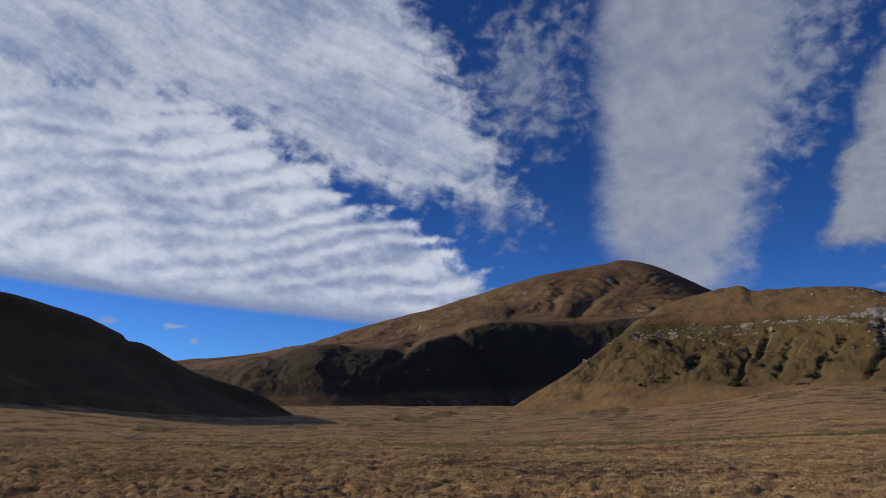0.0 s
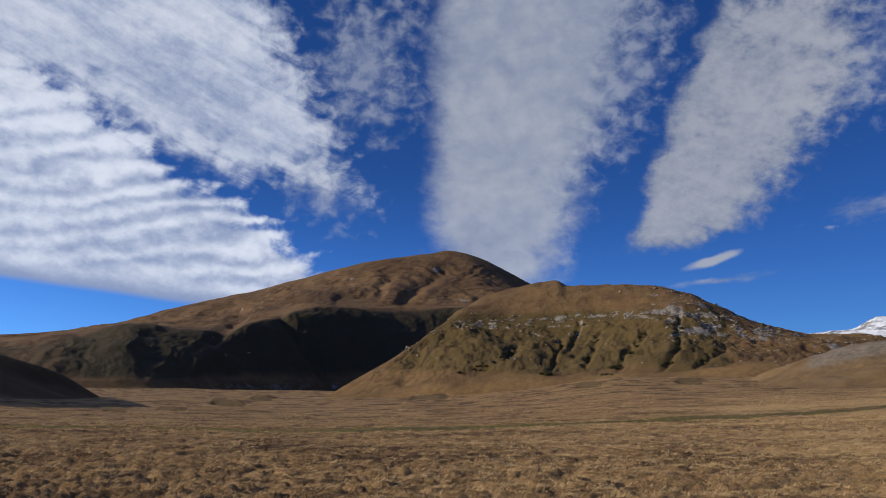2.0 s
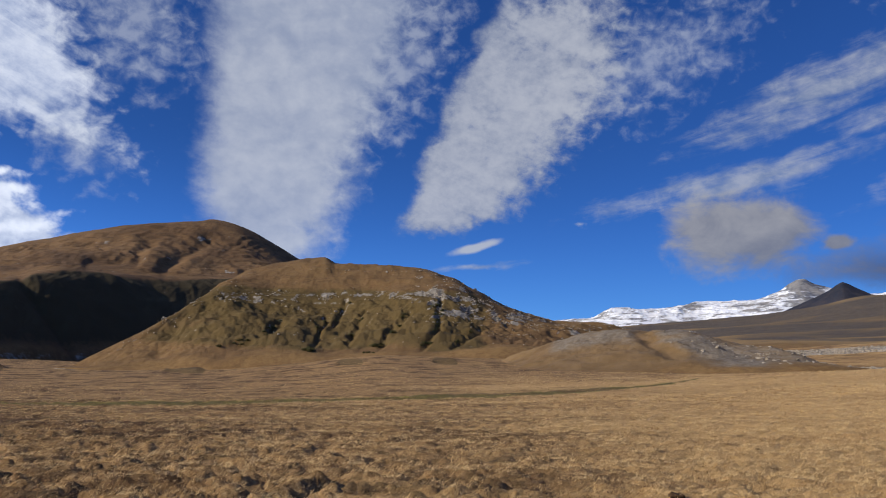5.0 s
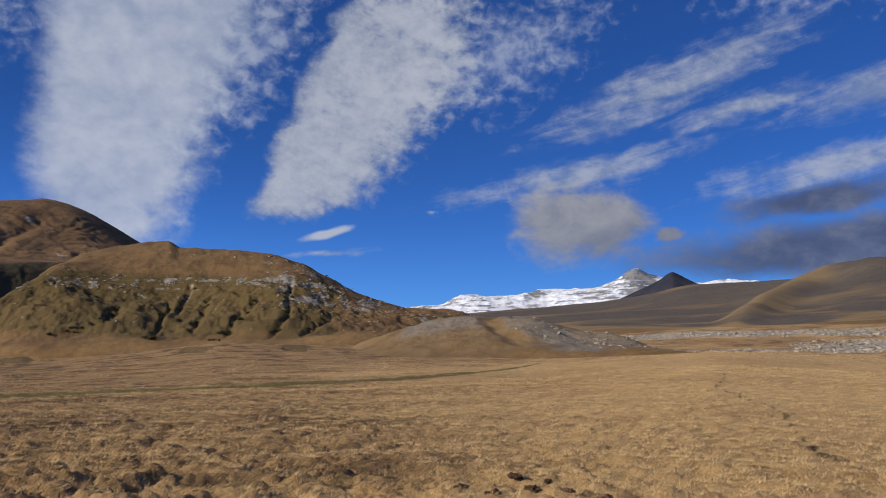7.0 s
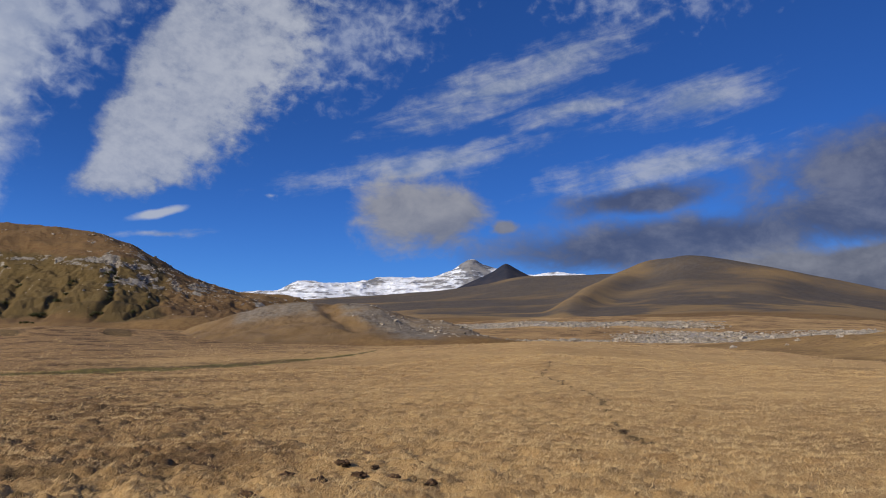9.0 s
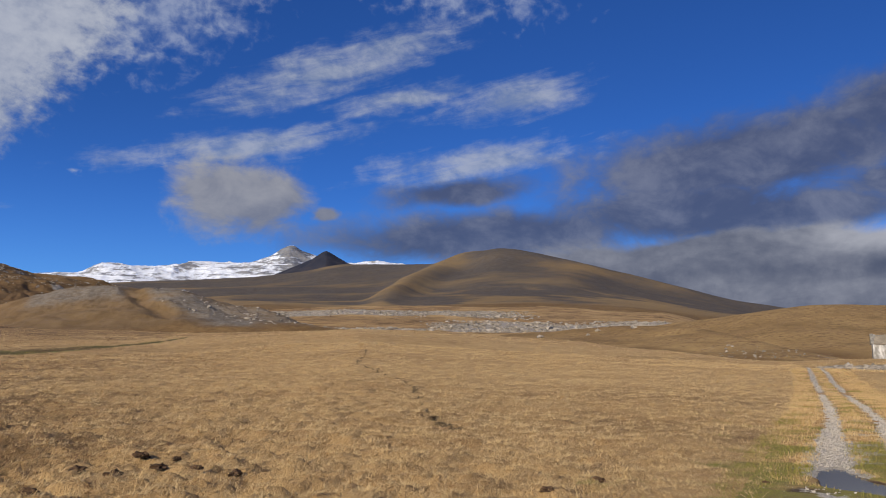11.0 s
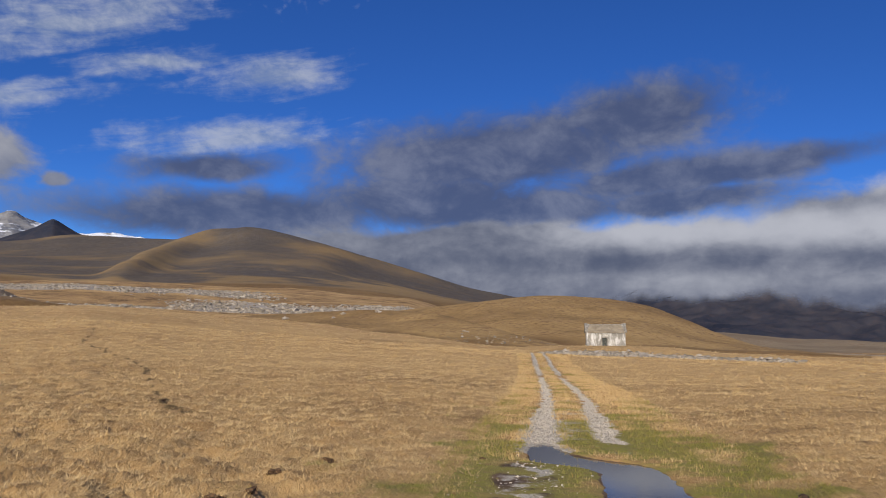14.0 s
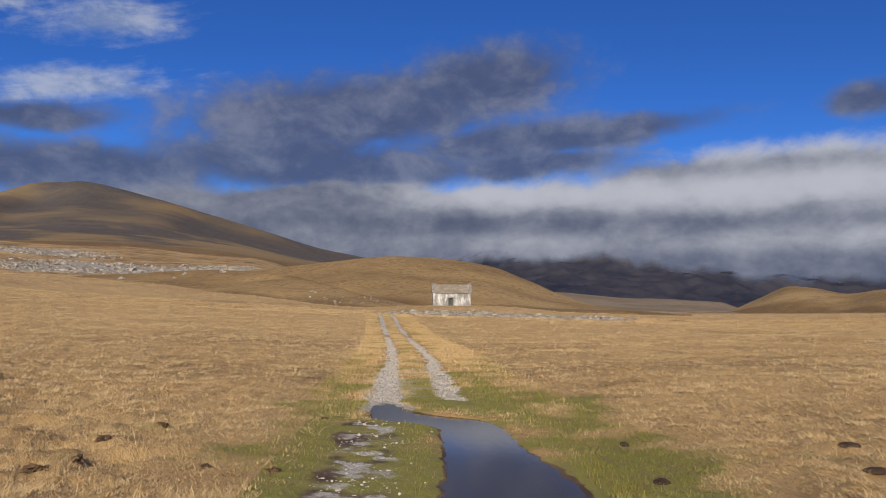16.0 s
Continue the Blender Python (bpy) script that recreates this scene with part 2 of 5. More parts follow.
def meadow_material():
    m, t, sh, p = material("dry_meadow")
    big, mid, small = noise_of(p, 0.02, 5, 0.6), noise_of(p, 0.25, 5, 0.65), noise_of(p, 2.2, 5, 0.7)
    px, py, pz = split(p)
    mat = noise_of(combine(px * 0.6 + py * 0.5, py * 1.5 - px * 0.7), 9.0, 5, 0.75, 0.5)
    wide = noise_of(combine(px * 0.8 + py * 0.3, py * 0.8 - px * 0.3), 0.07, 7, 0.72, 0.4)
    clumpy = noise_of(combine(px * 0.7 + py * 0.3, py * 0.9 - px * 0.4), 0.55, 7, 0.78, 0.3)
    c = blend((big + mid * 0.8).step(0.45, 0.95), TAN, STRAW, t)
    c = blend((attribute(t, "rust_and_shade") + (mid - 0.5) * 1.2).step(0.2, 0.9) * 0.55, c, RUST, t)
    c = blend(small.step(0.52, 0.75) * 0.35, c, RUST, t)
    c = blend(small.step(0.5, 0.25) * 0.5, c, STRAW, t)
    c = blend(mat.step(0.5, 0.64) * (attribute(t, "rust_and_shade") * 0.6 + 0.15), c, (0.085, 0.048, 0.022), t)
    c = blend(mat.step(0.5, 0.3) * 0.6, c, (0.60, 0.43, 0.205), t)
    c = blend(wide.step(0.48, 0.60) * (attribute(t, "rust_and_shade") * 0.75 + 0.08), c, (0.095, 0.052, 0.024), t)
    c = blend(clumpy.step(0.53, 0.66) * (attribute(t, "rust_and_shade") * 0.35 + 0.4), c, (0.105, 0.06, 0.028), t)
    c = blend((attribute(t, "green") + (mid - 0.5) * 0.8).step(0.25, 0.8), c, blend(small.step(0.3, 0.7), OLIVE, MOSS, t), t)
    # the soil mask also paints the shade between tufts into the ground
    c = blend((attribute(t, "soil_and_shade") + (small - 0.5) * 0.8).step(0.3, 0.8) * 0.8, c, (0.085, 0.06, 0.028), t)
    c = blend((attribute(t, "stone") + (small - 0.5) * 1.2).step(0.3, 0.7), c, blend(small.step(0.3, 0.7), GREY, LIMESTONE, t), t)
    finish(t, sh, c, 0.95, mat + small * 0.8, 0.8, 0.09)
    return m


def slope_material(name, low, high, rock, rock_at, green=0.0, green_or_shade=OLIVE, scale=1.0, grey=0.0, scree=((0.10, 0.082, 0.064), (0.18, 0.15, 0.118)), rust=0.5, bedded=0.0, soft=1.0, veiled=False):
    """Hillside: two grass tones, moss or painted shade where the attribute says, bare rock where it is steep or the
    attribute says.
    """
    m, t, sh, p = material(name)
    big, mid, small = noise_of(p, 0.004 * scale, 6, 0.6), noise_of(p, 0.025 * scale, 6, 0.65), noise_of(p, 0.16 * scale, 6, 0.7)
    c = blend((big + mid * 0.7).step(0.62, 1.1), low, high, t)
    c = blend((small * 0.6 + mid * 0.4).step(0.48, 0.64) * rust, c, RUST, t)
    px, py, pz = split(p)
    beds = noise_of(combine(px * 0.3, py * 0.3, pz * 1.3), 0.055 * scale, 6, 0.7, 0.6)
    if bedded:
        c = blend((beds * 0.6 + small * 0.4).step(0.5, 0.62) * bedded, c, (0.055, 0.034, 0.02), t)
        c = blend((beds * 0.5 + small * 0.5).step(0.47, 0.36) * bedded * 0.7, c, high, t)
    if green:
        c = blend((attribute(t, "green") + (mid - 0.5) * 1.0 + (small - 0.5) * 0.6).step(0.2, 0.75) * green, c, green_or_shade, t)
    if grey:
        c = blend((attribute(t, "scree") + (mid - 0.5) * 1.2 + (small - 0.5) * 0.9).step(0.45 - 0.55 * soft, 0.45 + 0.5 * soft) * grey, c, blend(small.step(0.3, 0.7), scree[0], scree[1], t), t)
    c = blend((attribute(t, "apron") + (mid - 0.5) * 0.8).step(0.2, 0.8), c, blend((small + mid).step(0.75, 1.25), (0.145, 0.086, 0.036), (0.235, 0.145, 0.06), t), t)
    bare = ((steepness(t) * -1.0 + rock_at) * 5.0 + attribute(t, "stone") + (small - 0.5) * 1.3 + (mid - 0.5) * 0.6 + (beds - 0.5) * (2.2 if bedded else 0.0)).step(0.22, 0.85)
    c = blend(bare, c, blend((small * 0.6 + mid * 0.4).step(0.4, 0.62), (rock[0] * 0.42, rock[1] * 0.41, rock[2] * 0.4), rock, t), t)
    finish(t, sh, c, 0.95, noise_of(p, 0.3 * scale, 6, 0.7), 0.8, 1.5 / scale)
    if veiled:
        # the top goes up into the cloud
        mix = t.nodes.new("ShaderNodeMixShader")
        t.links.new(attribute(t, "veil").socket, mix.inputs[0])
        t.links.new(sh.outputs[0], mix.inputs[1])
        t.links.new(t.nodes.new("ShaderNodeBsdfTransparent").outputs[0], mix.inputs[2])
        t.links.new(mix.outputs[0], t.nodes["Material Output"].inputs[0])
    return m


def snow_material():
    m, t, sh, p = material("snowy_rock")
    x, y, z = split(p)
    mid = noise_of(p, 0.011, 6, 0.7)
    beds = noise_of(combine(x * 0.25, y * 0.25, z * 1.6), 0.03, 6, 0.66, 0.3)
    bare = ((steepness(t) * -1.0 + 1.0) * 1.0 + (beds - 0.5) * 3.4 + (mid - 0.5) * 2.6 + attribute(t, "stone") - 0.1).step(-0.1, 0.45)
    c = blend(bare, (0.80, 0.83, 0.88), blend(mid.step(0.4, 0.6), (0.12, 0.13, 0.155), (0.24, 0.235, 0.235), t), t)
    finish(t, sh, c, 0.8, beds, 0.6, 25.0)
    return m


MEADOW = meadow_material()
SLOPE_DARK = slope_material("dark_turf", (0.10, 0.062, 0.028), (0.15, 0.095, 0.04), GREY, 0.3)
# its green colour is near black: the steep step's shade is put into it
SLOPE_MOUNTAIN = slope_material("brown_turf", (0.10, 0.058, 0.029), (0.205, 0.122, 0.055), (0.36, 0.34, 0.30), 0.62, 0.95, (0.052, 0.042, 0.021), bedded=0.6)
SLOPE_GREEN = slope_material("green_turf", (0.135, 0.08, 0.035), (0.20, 0.122, 0.05), (0.34, 0.31, 0.265), 0.6, 0.8, (0.094, 0.067, 0.022), 1.8, bedded=0.35)
SLOPE_GRAVEL = slope_material("gravel_turf", (0.15, 0.092, 0.04), (0.26, 0.165, 0.068), LIMESTONE, 0.5, 0.0, OLIVE, 2.5, 0.9, ((0.14, 0.12, 0.094), (0.25, 0.22, 0.178)), soft=1.3)
# the dark scree colours also carry cloud shade painted onto the upper slope
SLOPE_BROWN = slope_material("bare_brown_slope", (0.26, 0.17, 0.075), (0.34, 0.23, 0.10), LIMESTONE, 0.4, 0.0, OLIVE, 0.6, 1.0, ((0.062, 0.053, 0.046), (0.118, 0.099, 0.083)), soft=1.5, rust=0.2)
SLOPE_MOUND = slope_material("straw_turf", (0.24, 0.148, 0.058), (0.45, 0.30, 0.125), LIMESTONE, 0.4, 0.0, OLIVE, 4.0, 0.0, ((0.1, 0.1, 0.1), (0.2, 0.2, 0.2)), 0.75, bedded=0.35)
# blue-black tones put cloud shade and distant haze into the rock's colour
SLOPE_FAR = slope_material("far_shaded_rock", (0.016, 0.021, 0.036), (0.052, 0.05, 0.06), (0.15, 0.15, 0.165), 0.55, 0.0, OLIVE, 0.7, rust=0.15, veiled=True)
SLOPE_PLAIN = slope_material("stony_plain", (0.19, 0.14, 0.085), (0.30, 0.235, 0.15), (0.42, 0.38, 0.33), 0.4, 0.0, OLIVE, 1.5, 0.0)
SNOW = snow_material()


def grass_material():
    m, t, sh, p = material("dry_grass_blades")
    rnd = t.nodes.new("ShaderNodeNewGeometry").outputs["Random Per Island"]
    tone = attribute(t, "tone") + (Val(t, rnd) - 0.5) * 0.8
    c = blend(tone.step(0.0, 0.55), RUST, TAN, t)
    # lowest tones: blades darkened as painted shade in the gaps
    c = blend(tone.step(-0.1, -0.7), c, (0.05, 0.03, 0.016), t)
    c = blend(tone.step(0.3, 0.85), c, (0.66, 0.47, 0.225), t)
    c = blend((attribute(t, "green") + (Val(t, rnd) - 0.5) * 0.5).step(0.25, 0.75), c, blend(Val(t, rnd), OLIVE, MOSS, t), t)
    finish(t, sh, c, 0.8)
    thin = t.nodes.new("ShaderNodeBsdfTranslucent")
    t.links.new(c.socket, thin.inputs["Color"])
    mix = t.nodes.new("ShaderNodeMixShader")
    mix.inputs[0].default_value = 0.1
    t.links.new(sh.outputs[0], mix.inputs[1])
    t.links.new(thin.outputs[0], mix.inputs[2])
    t.links.new(mix.outputs[0], t.nodes["Material Output"].inputs[0])
    return m


GRASS = grass_material()

# ---- terrain ----
RNG = np.random.default_rng(7)
PERM = RNG.permutation(256)
PERM = np.concatenate([PERM, PERM, PERM])
GRAD = np.stack([np.cos(np.arange(256) * 2.399), np.sin(np.arange(256) * 2.399)], 1)


def perlin(x, y):
    xi, yi = np.floor(x).astype(int), np.floor(y).astype(int)
    fx, fy = x - xi, y - yi
    u, v = fx * fx * fx * (fx * (fx * 6 - 15) + 10), fy * fy * fy * (fy * (fy * 6 - 15) + 10)

    def corner(i, j):
        g = GRAD[PERM[PERM[(xi + i) & 255] + ((yi + j) & 255)]]
        return g[..., 0] * (fx - i) + g[..., 1] * (fy - j)

    a, b = corner(0, 0) * (1 - u) + corner(1, 0) * u, corner(0, 1) * (1 - u) + corner(1, 1) * u
    return a * (1 - v) + b * v


def fbm(x, y, size, octaves=5, gain=0.5, ridged=False):
    total, amp, f = 0.0, 1.0, 1.0 / size
    for i in range(octaves):
        n = perlin(x * f + 37.1 * i, y * f + 11.7 * i)
        total = total + amp * ((0.5 - np.abs(n) * 2) if ridged else n)
        amp, f = amp * gain, f * 2.03
    return total


def smooth(lo, hi, x):
    t = np.clip((x - lo) / (hi - lo), 0, 1)
    return t * t * (3 - 2 * t)


def curve(x, xs, ys):
    """A smooth curve through the points, with no overshoot worth the name; level beyond its ends."""
    xs, ys = np.asarray(xs, float), np.asarray(ys, float)
    order = np.argsort(xs)
    xs, ys = xs[order], ys[order]
    d = np.diff(ys) / np.diff(xs)
    m = np.zeros_like(ys)
    m[1:-1] = np.where(d[1:] * d[:-1] > 0, 2 * d[1:] * d[:-1] / np.where(d[1:] + d[:-1] == 0, 1, d[1:] + d[:-1]), 0)
    x = np.clip(x, xs[0], xs[-1])
    k = np.clip(np.searchsorted(xs, x) - 1, 0, len(xs) - 2)
    h = xs[k + 1] - xs[k]
    t = (x - xs[k]) / h
    return (ys[k] * (1 + 2 * t) * (1 - t) ** 2 + m[k] * h * t * (1 - t) ** 2 + ys[k + 1] * t * t * (3 - 2 * t) + m[k + 1] * h * t * t * (t - 1))


def grid_mesh(name, xyz, mat, attrs=(), smooth_shade=True):
    """A mesh from a grid of points, (rows, columns, 3), with float attributes of the same grid."""
    n, k = xyz.shape[:2]
    me = bpy.data.meshes.new(name)
    i = np.arange(n * k).reshape(n, k)
    quads = np.stack([i[:-1, :-1], i[:-1, 1:], i[1:, 1:], i[1:, :-1]], -1).reshape(-1, 4)
    me.vertices.add(n * k)
    me.vertices.foreach_set("co", xyz.reshape(-1).astype(np.float32))
    me.loops.add(quads.size)
    me.loops.foreach_set("vertex_index", quads.reshape(-1).astype(np.int32))
    me.polygons.add(len(quads))
    me.polygons.foreach_set("loop_start", np.arange(0, quads.size, 4, dtype=np.int32))
    me.polygons.foreach_set("use_smooth", np.full(len(quads), smooth_shade))
    for key, values in dict(attrs).items():
        a = me.attributes.new(key, "FLOAT", "POINT")
        a.data.foreach_set("value", np.ascontiguousarray(values, np.float32).reshape(-1))
    me.update(calc_edges=True)
    me.materials.append(mat)
    return new(name, me)


HUT, HUT_Z = (155.5 * math.sin(radians(91.7)), 155.5 * math.cos(radians(91.7))), EYE + 1.5


def track_side(x, y):
    """Metres to the left of the track's centre line, which leads away along +x."""
    return y - curve(x, (3, 8.5, 20.5, 38.5, 70, 97, 120, 132), (-0.35, -0.25, 0.2, 0.85, 2.75, 4.7, 6.2, 7.0))


def track_near(x, y):
    return smooth(4.2, 6.0, x) * (1 - smooth(126, 134, x))


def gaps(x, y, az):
    """Hollows of dark earth and painted shade between the tufts, most of them towards the mountain."""
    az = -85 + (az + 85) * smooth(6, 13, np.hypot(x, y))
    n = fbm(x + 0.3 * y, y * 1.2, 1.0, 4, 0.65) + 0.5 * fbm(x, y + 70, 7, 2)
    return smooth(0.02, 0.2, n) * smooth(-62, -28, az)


def tussock(x, y):
    """Matted clumps of grass, about -1 to 1."""
    n = fbm(x + 0.4 * y, y * 1.3, 0.75, 4, 0.6) + 0.5 * fbm(x + 50, y, 2.4, 3)
    return np.clip(n * 1.6 + 0.15, -1, 1)


# the meadow's height by direction (degrees left of the first view) and range
RANGES = (25, 60, 120, 220, 400, 700, 1100, 5000)
RISE = {
    28: (0, 0.6, 1.8, 5.0, 20, 30, 45, 70),
    13: (0, 0.5, 1.7, 4.5, 10.5, 25, 50, 80),
    0: (0, 0.5, 1.6, 4.0, 10, 26, 50, 80),
    -12: (0, 0.5, 1.9, 5.0, 13, 29, 50, 80),
    -25: (0, 0.7, 2.8, 8.5, 21, 46, 60, 90),
    -45: (0, 0.9, 3.6, 9.5, 19.5, 45, 70, 100),
    -57: (0.05, 1.6, 5.2, 12.5, 21, 52, 82, 110),
    -70: (0, 0.9, 3.5, 9.0, 19, 48, 82, 110),
    -78: (0, 0.6, 2.7, 6.8, 20, 43, 72, 95),
    -85: (-0.1, 0.1, 1.9, 3.8, 6, 15, 30, 60),
    -95: (-0.15, 0.0, 1.4, 2.8, 4, 6, 10, 30),
    -110: (0, 0.1, 0.5, 1.0, 1.8, 3.5, 6, 20),
}


def meadow_height(x, y):
    r, az = np.hypot(x, y), np.degrees(np.arctan2(-x, y))
    az = np.where(az < -110, az + 360, az)
    keys = [*sorted(RISE), 250]
    rows = [RISE[k] for k in sorted(RISE)] + [RISE[-110]]
    z = np.zeros_like(r)
    lr = np.log(np.maximum(r, 25))
    cols = [curve(lr, np.log(RANGES), row) for row in rows]
    for i in range(len(keys) - 1):
        t = (az - keys[i]) / (keys[i + 1] - keys[i])
        inside = (t >= 0) & (t <= 1)
        w = t * t * (3 - 2 * t) * 0.5 + t * 0.5
        z = np.where(inside, cols[i] * (1 - w) + cols[i + 1] * w, z)
    lane, near = np.abs(track_side(x, y)), track_near(x, y)
    wild = 1 - near * (1 - smooth(2.0, 4.0, lane))
    z = z + fbm(x, y, 40, 3) * 0.5 * smooth(25, 120, r) + fbm(x, y, 220, 3) * 3.0 * smooth(150, 700, r) + (fbm(x, y, 55, 4, 0.5, True) - 0.3) * 0.8 * smooth(200, 600, r)
    hump = 0.075 + 0.085 * smooth(-85, -45, np.where(az > 60, -90, az)) + 0.08 * smooth(-45, -15, np.where(az > 60, -90, az))
    z = z + tussock(x, y) * hump * wild * smooth(3, 8, r) * (1 - smooth(160, 320, r)) + fbm(x, y, 9, 3) * 0.10 * wild * smooth(6, 20, r)
    z = z - 0.06 * gaps(x, y, np.where(az > 60, -90, az)) * smooth(5, 9, r) * (1 - smooth(120, 200, r))
    hx, hy = HUT
    pad = 1 - smooth(7, 26, np.hypot(x - hx, y - hy))
    return z * (1 - pad) + HUT_Z * pad


def polar_point(az, r, el):
    a = np.radians(az)
    return -np.sin(a) * r, np.cos(a) * r, EYE + r * np.tan(np.radians(el))


SLOPES = {}


def on_slope(name, az, el):
    """The place on a hill's near face in that direction and elevation."""
    azs, x, y, z = SLOPES[name]
    j = int(np.argmin(np.abs(azs - az)))
    els = np.degrees(np.arctan2(z[:, j] - EYE, np.hypot(x[:, j], y[:, j])))
    k = int(np.nonzero(els >= el)[0][0])
    return Vector((x[k, j], y[k, j], z[k, j]))


def hill(name, mat, lines, n_az, n_v, relief, size, label, category="hill", rough=0.5, paint=None, ridged=False, sink=1.5, apron=1.0):
    """A hill lofted from its foot over its crest to its back. lines: from near to far, each a row of (direction, range, elevation)."""
    lo, hi = min(q[0] for q in lines[0]), max(q[0] for q in lines[0])
    az = np.linspace(hi, lo, n_az)
    rs = np.array([curve(az, [q[0] for q in ln], [q[1] for q in ln]) for ln in lines])
    es = np.array([curve(az, [q[0] for q in ln], [q[2] for q in ln]) for ln in lines])
    zs = EYE + rs * np.tan(np.radians(es))
    v = np.linspace(0, len(lines) - 1, n_v)
    k = np.clip(v.astype(int), 0, len(lines) - 2)
    r = np.empty((n_v, n_az))
    z = np.empty((n_v, n_az))
    ks = np.arange(len(lines))
    for j in range(n_az):
        r[:, j], z[:, j] = curve(v, ks, rs[:, j]), curve(v, ks, zs[:, j])
    a = np.radians(az)[None, :]
    x, y = -np.sin(a) * r, np.cos(a) * r
    last = len(lines) - 1
    edge = (smooth(0, 0.5, v) * (1 - 0.75 * np.exp(-((v - last + 1) / 0.18) ** 2)))[:, None]
    bump = fbm(x, y, size, 7, rough, ridged)
    floor = meadow_height(x, y) - 0.5
    w = (smooth(0, 0.3, v) * (1 - smooth(last - 0.5, last, v)))[:, None]
    z = (z + bump * relief * edge) * w + floor * (1 - w) - sink * (1 - smooth(0, 0.06, v))[:, None]
    attrs = {"green": np.zeros_like(z), "stone": np.zeros_like(z), "scree": np.zeros_like(z)}
    attrs["apron"] = ((1 - smooth(0.1, 0.55, v))[:, None] * (1 + fbm(x, y, size, 3)) + 0.3 * fbm(x, y, size, 3)) * apron
    if paint:
        z = paint(np.broadcast_to(az[None, :], z.shape), np.broadcast_to(v[:, None], z.shape), x, y, z, attrs)
    # bring the skyline back to the crest's own line
    top = np.degrees(np.arctan2(z - EYE, r)).max(axis=0) - es[-2]
    top = np.convolve(np.pad(top, 12, mode="edge"), np.ones(25) / 25, mode="valid")
    z = z - r * np.radians(top)[None, :] * (smooth(last - 2.4, last - 1.3, v) * (1 - smooth(last - 0.6, last, v)))[:, None] * (es[-2] > 1.5)[None, :]
    SLOPES[name] = (az, x, y, z)
    ob = grid_mesh(name, np.stack([x, y, z], -1), mat, attrs)
    return tagged(ob, label, category, kind="structure")

# the sheet of ground
STREAM = ((40, 130), (7, 118), (0, 115), (-10, 118), (-20, 125), (-30, 140), (-38.7, 160), (-43.6, 200), (-46.2, 290), (-47, 340))


def drop_to(az, el, r_from=6.0, r_to=400.0):
    """Where a line of sight from the camera's stand, el degrees up, meets the meadow."""
    r = np.geomspace(r_from, r_to, 900)
    x, y = -np.sin(radians(az)) * r, np.cos(radians(az)) * r
    under = np.nonzero(meadow_height(x, y) > EYE + (r - 0.45) * math.tan(radians(el)))[0]
    k = under[0] if len(under) else -1
    return float(x[k]), float(y[k])


TRAIL = [drop_to(a, e) for a, e in ((-57.6, 1.44), (-56.9, 0.47), (-58.6, -0.11), (-60.8, -1.06), (-61.5, -2.18), (-62.2, -3.29), (-63.7, -4.01))]


def from_path(x, y, path):
    """Metres from a broken line."""
    best = np.full(np.shape(x), 1e9)
    for (ax, ay), (bx, by) in zip(path, path[1:]):
        ux, uy = bx - ax, by - ay
        t = np.clip(((x - ax) * ux + (y - ay) * uy) / (ux * ux + uy * uy), 0, 1)
        best = np.minimum(best, np.hypot(x - ax - t * ux, y - ay - t * uy))
    return best


def rock_zone(az, r):
    """How stony the meadow is: two belts of bare limestone and a gravel strip before the hut."""
    x, y = -np.sin(np.radians(az)) * r, np.cos(np.radians(az)) * r
    belt = fbm(x, y, 60, 3) * 45
    far = smooth(-48, -51, az) * smooth(-70, -66, az) * smooth(570, 600, r + belt) * (1 - smooth(740, 790, r + belt))
    low = smooth(-61, -64, az) * smooth(-84, -80, az) * smooth(405, 430, r + belt) * (1 - smooth(500, 560, r + belt))
    mid = smooth(-53, -54.5, az) * smooth(-62.5, -61, az) * smooth(405, 420, r + belt * 0.4) * (1 - smooth(440, 455, r + belt * 0.4))
    strip = smooth(-87, -88.5, az) * smooth(-105, -102, az) * smooth(114, 120, x + belt * 0.1) * (1 - smooth(136, 141, x + belt * 0.1))
    far_right = smooth(-103, -105, az) * smooth(-113, -110, az) * smooth(420, 460, r + belt) * (1 - smooth(600, 700, r + belt)) * 0.8
    return far, low, mid, strip, far_right


def verge_green(x, y):
    """Fresh green grass along the track, broadest on the puddle's far side."""
    side = track_side(x, y) + 1.2 * fbm(x, y, 4, 3)
    by_pool = smooth(-4.2, -2.4, side) * (1 - smooth(0.5, 1.5, side)) * smooth(24, 17, x)
    left = smooth(3.8, 1.8, side) * smooth(0.5, 1.2, side) * 0.42 * smooth(26, 16, x)
    far = (1 - smooth(1.5, 3.5, np.abs(side))) * smooth(15, 22, x) * (0.5 - 0.4 * smooth(24, 45, x))
    return np.clip((np.maximum.reduce([by_pool, left, far]) - 0.1 + 0.95 * fbm(x, y, 1.6, 4)) * track_near(x, y) * smooth(6, 4.5, np.abs(side)), 0, 1)


def wetness(az, r):
    """Metres from the stream's line, and how green and wet the grass is there."""
    away = np.abs(r - curve(az, [q[0] for q in STREAM], [q[1] for q in STREAM]))
    return away, (1 - smooth(5.0, 11.0, away)) * smooth(-47, -45, az) * (1 - smooth(34, 36, az))


# small worn banks in the valley floor: direction, elevation, half-width
BANKS = ((19.5, 0.85, 1.3), (9.6, 1.1, 0.9), (6.2, 1.2, 1.2), (0.4, 2.0, 0.8), (-10.9, 2.15, 1.6), (27.0, 2.5, 1.5), (-22.0, 3.0, 1.1), (2.5, 1.6, 1.4), (-28.5, 3.2, 1.0))


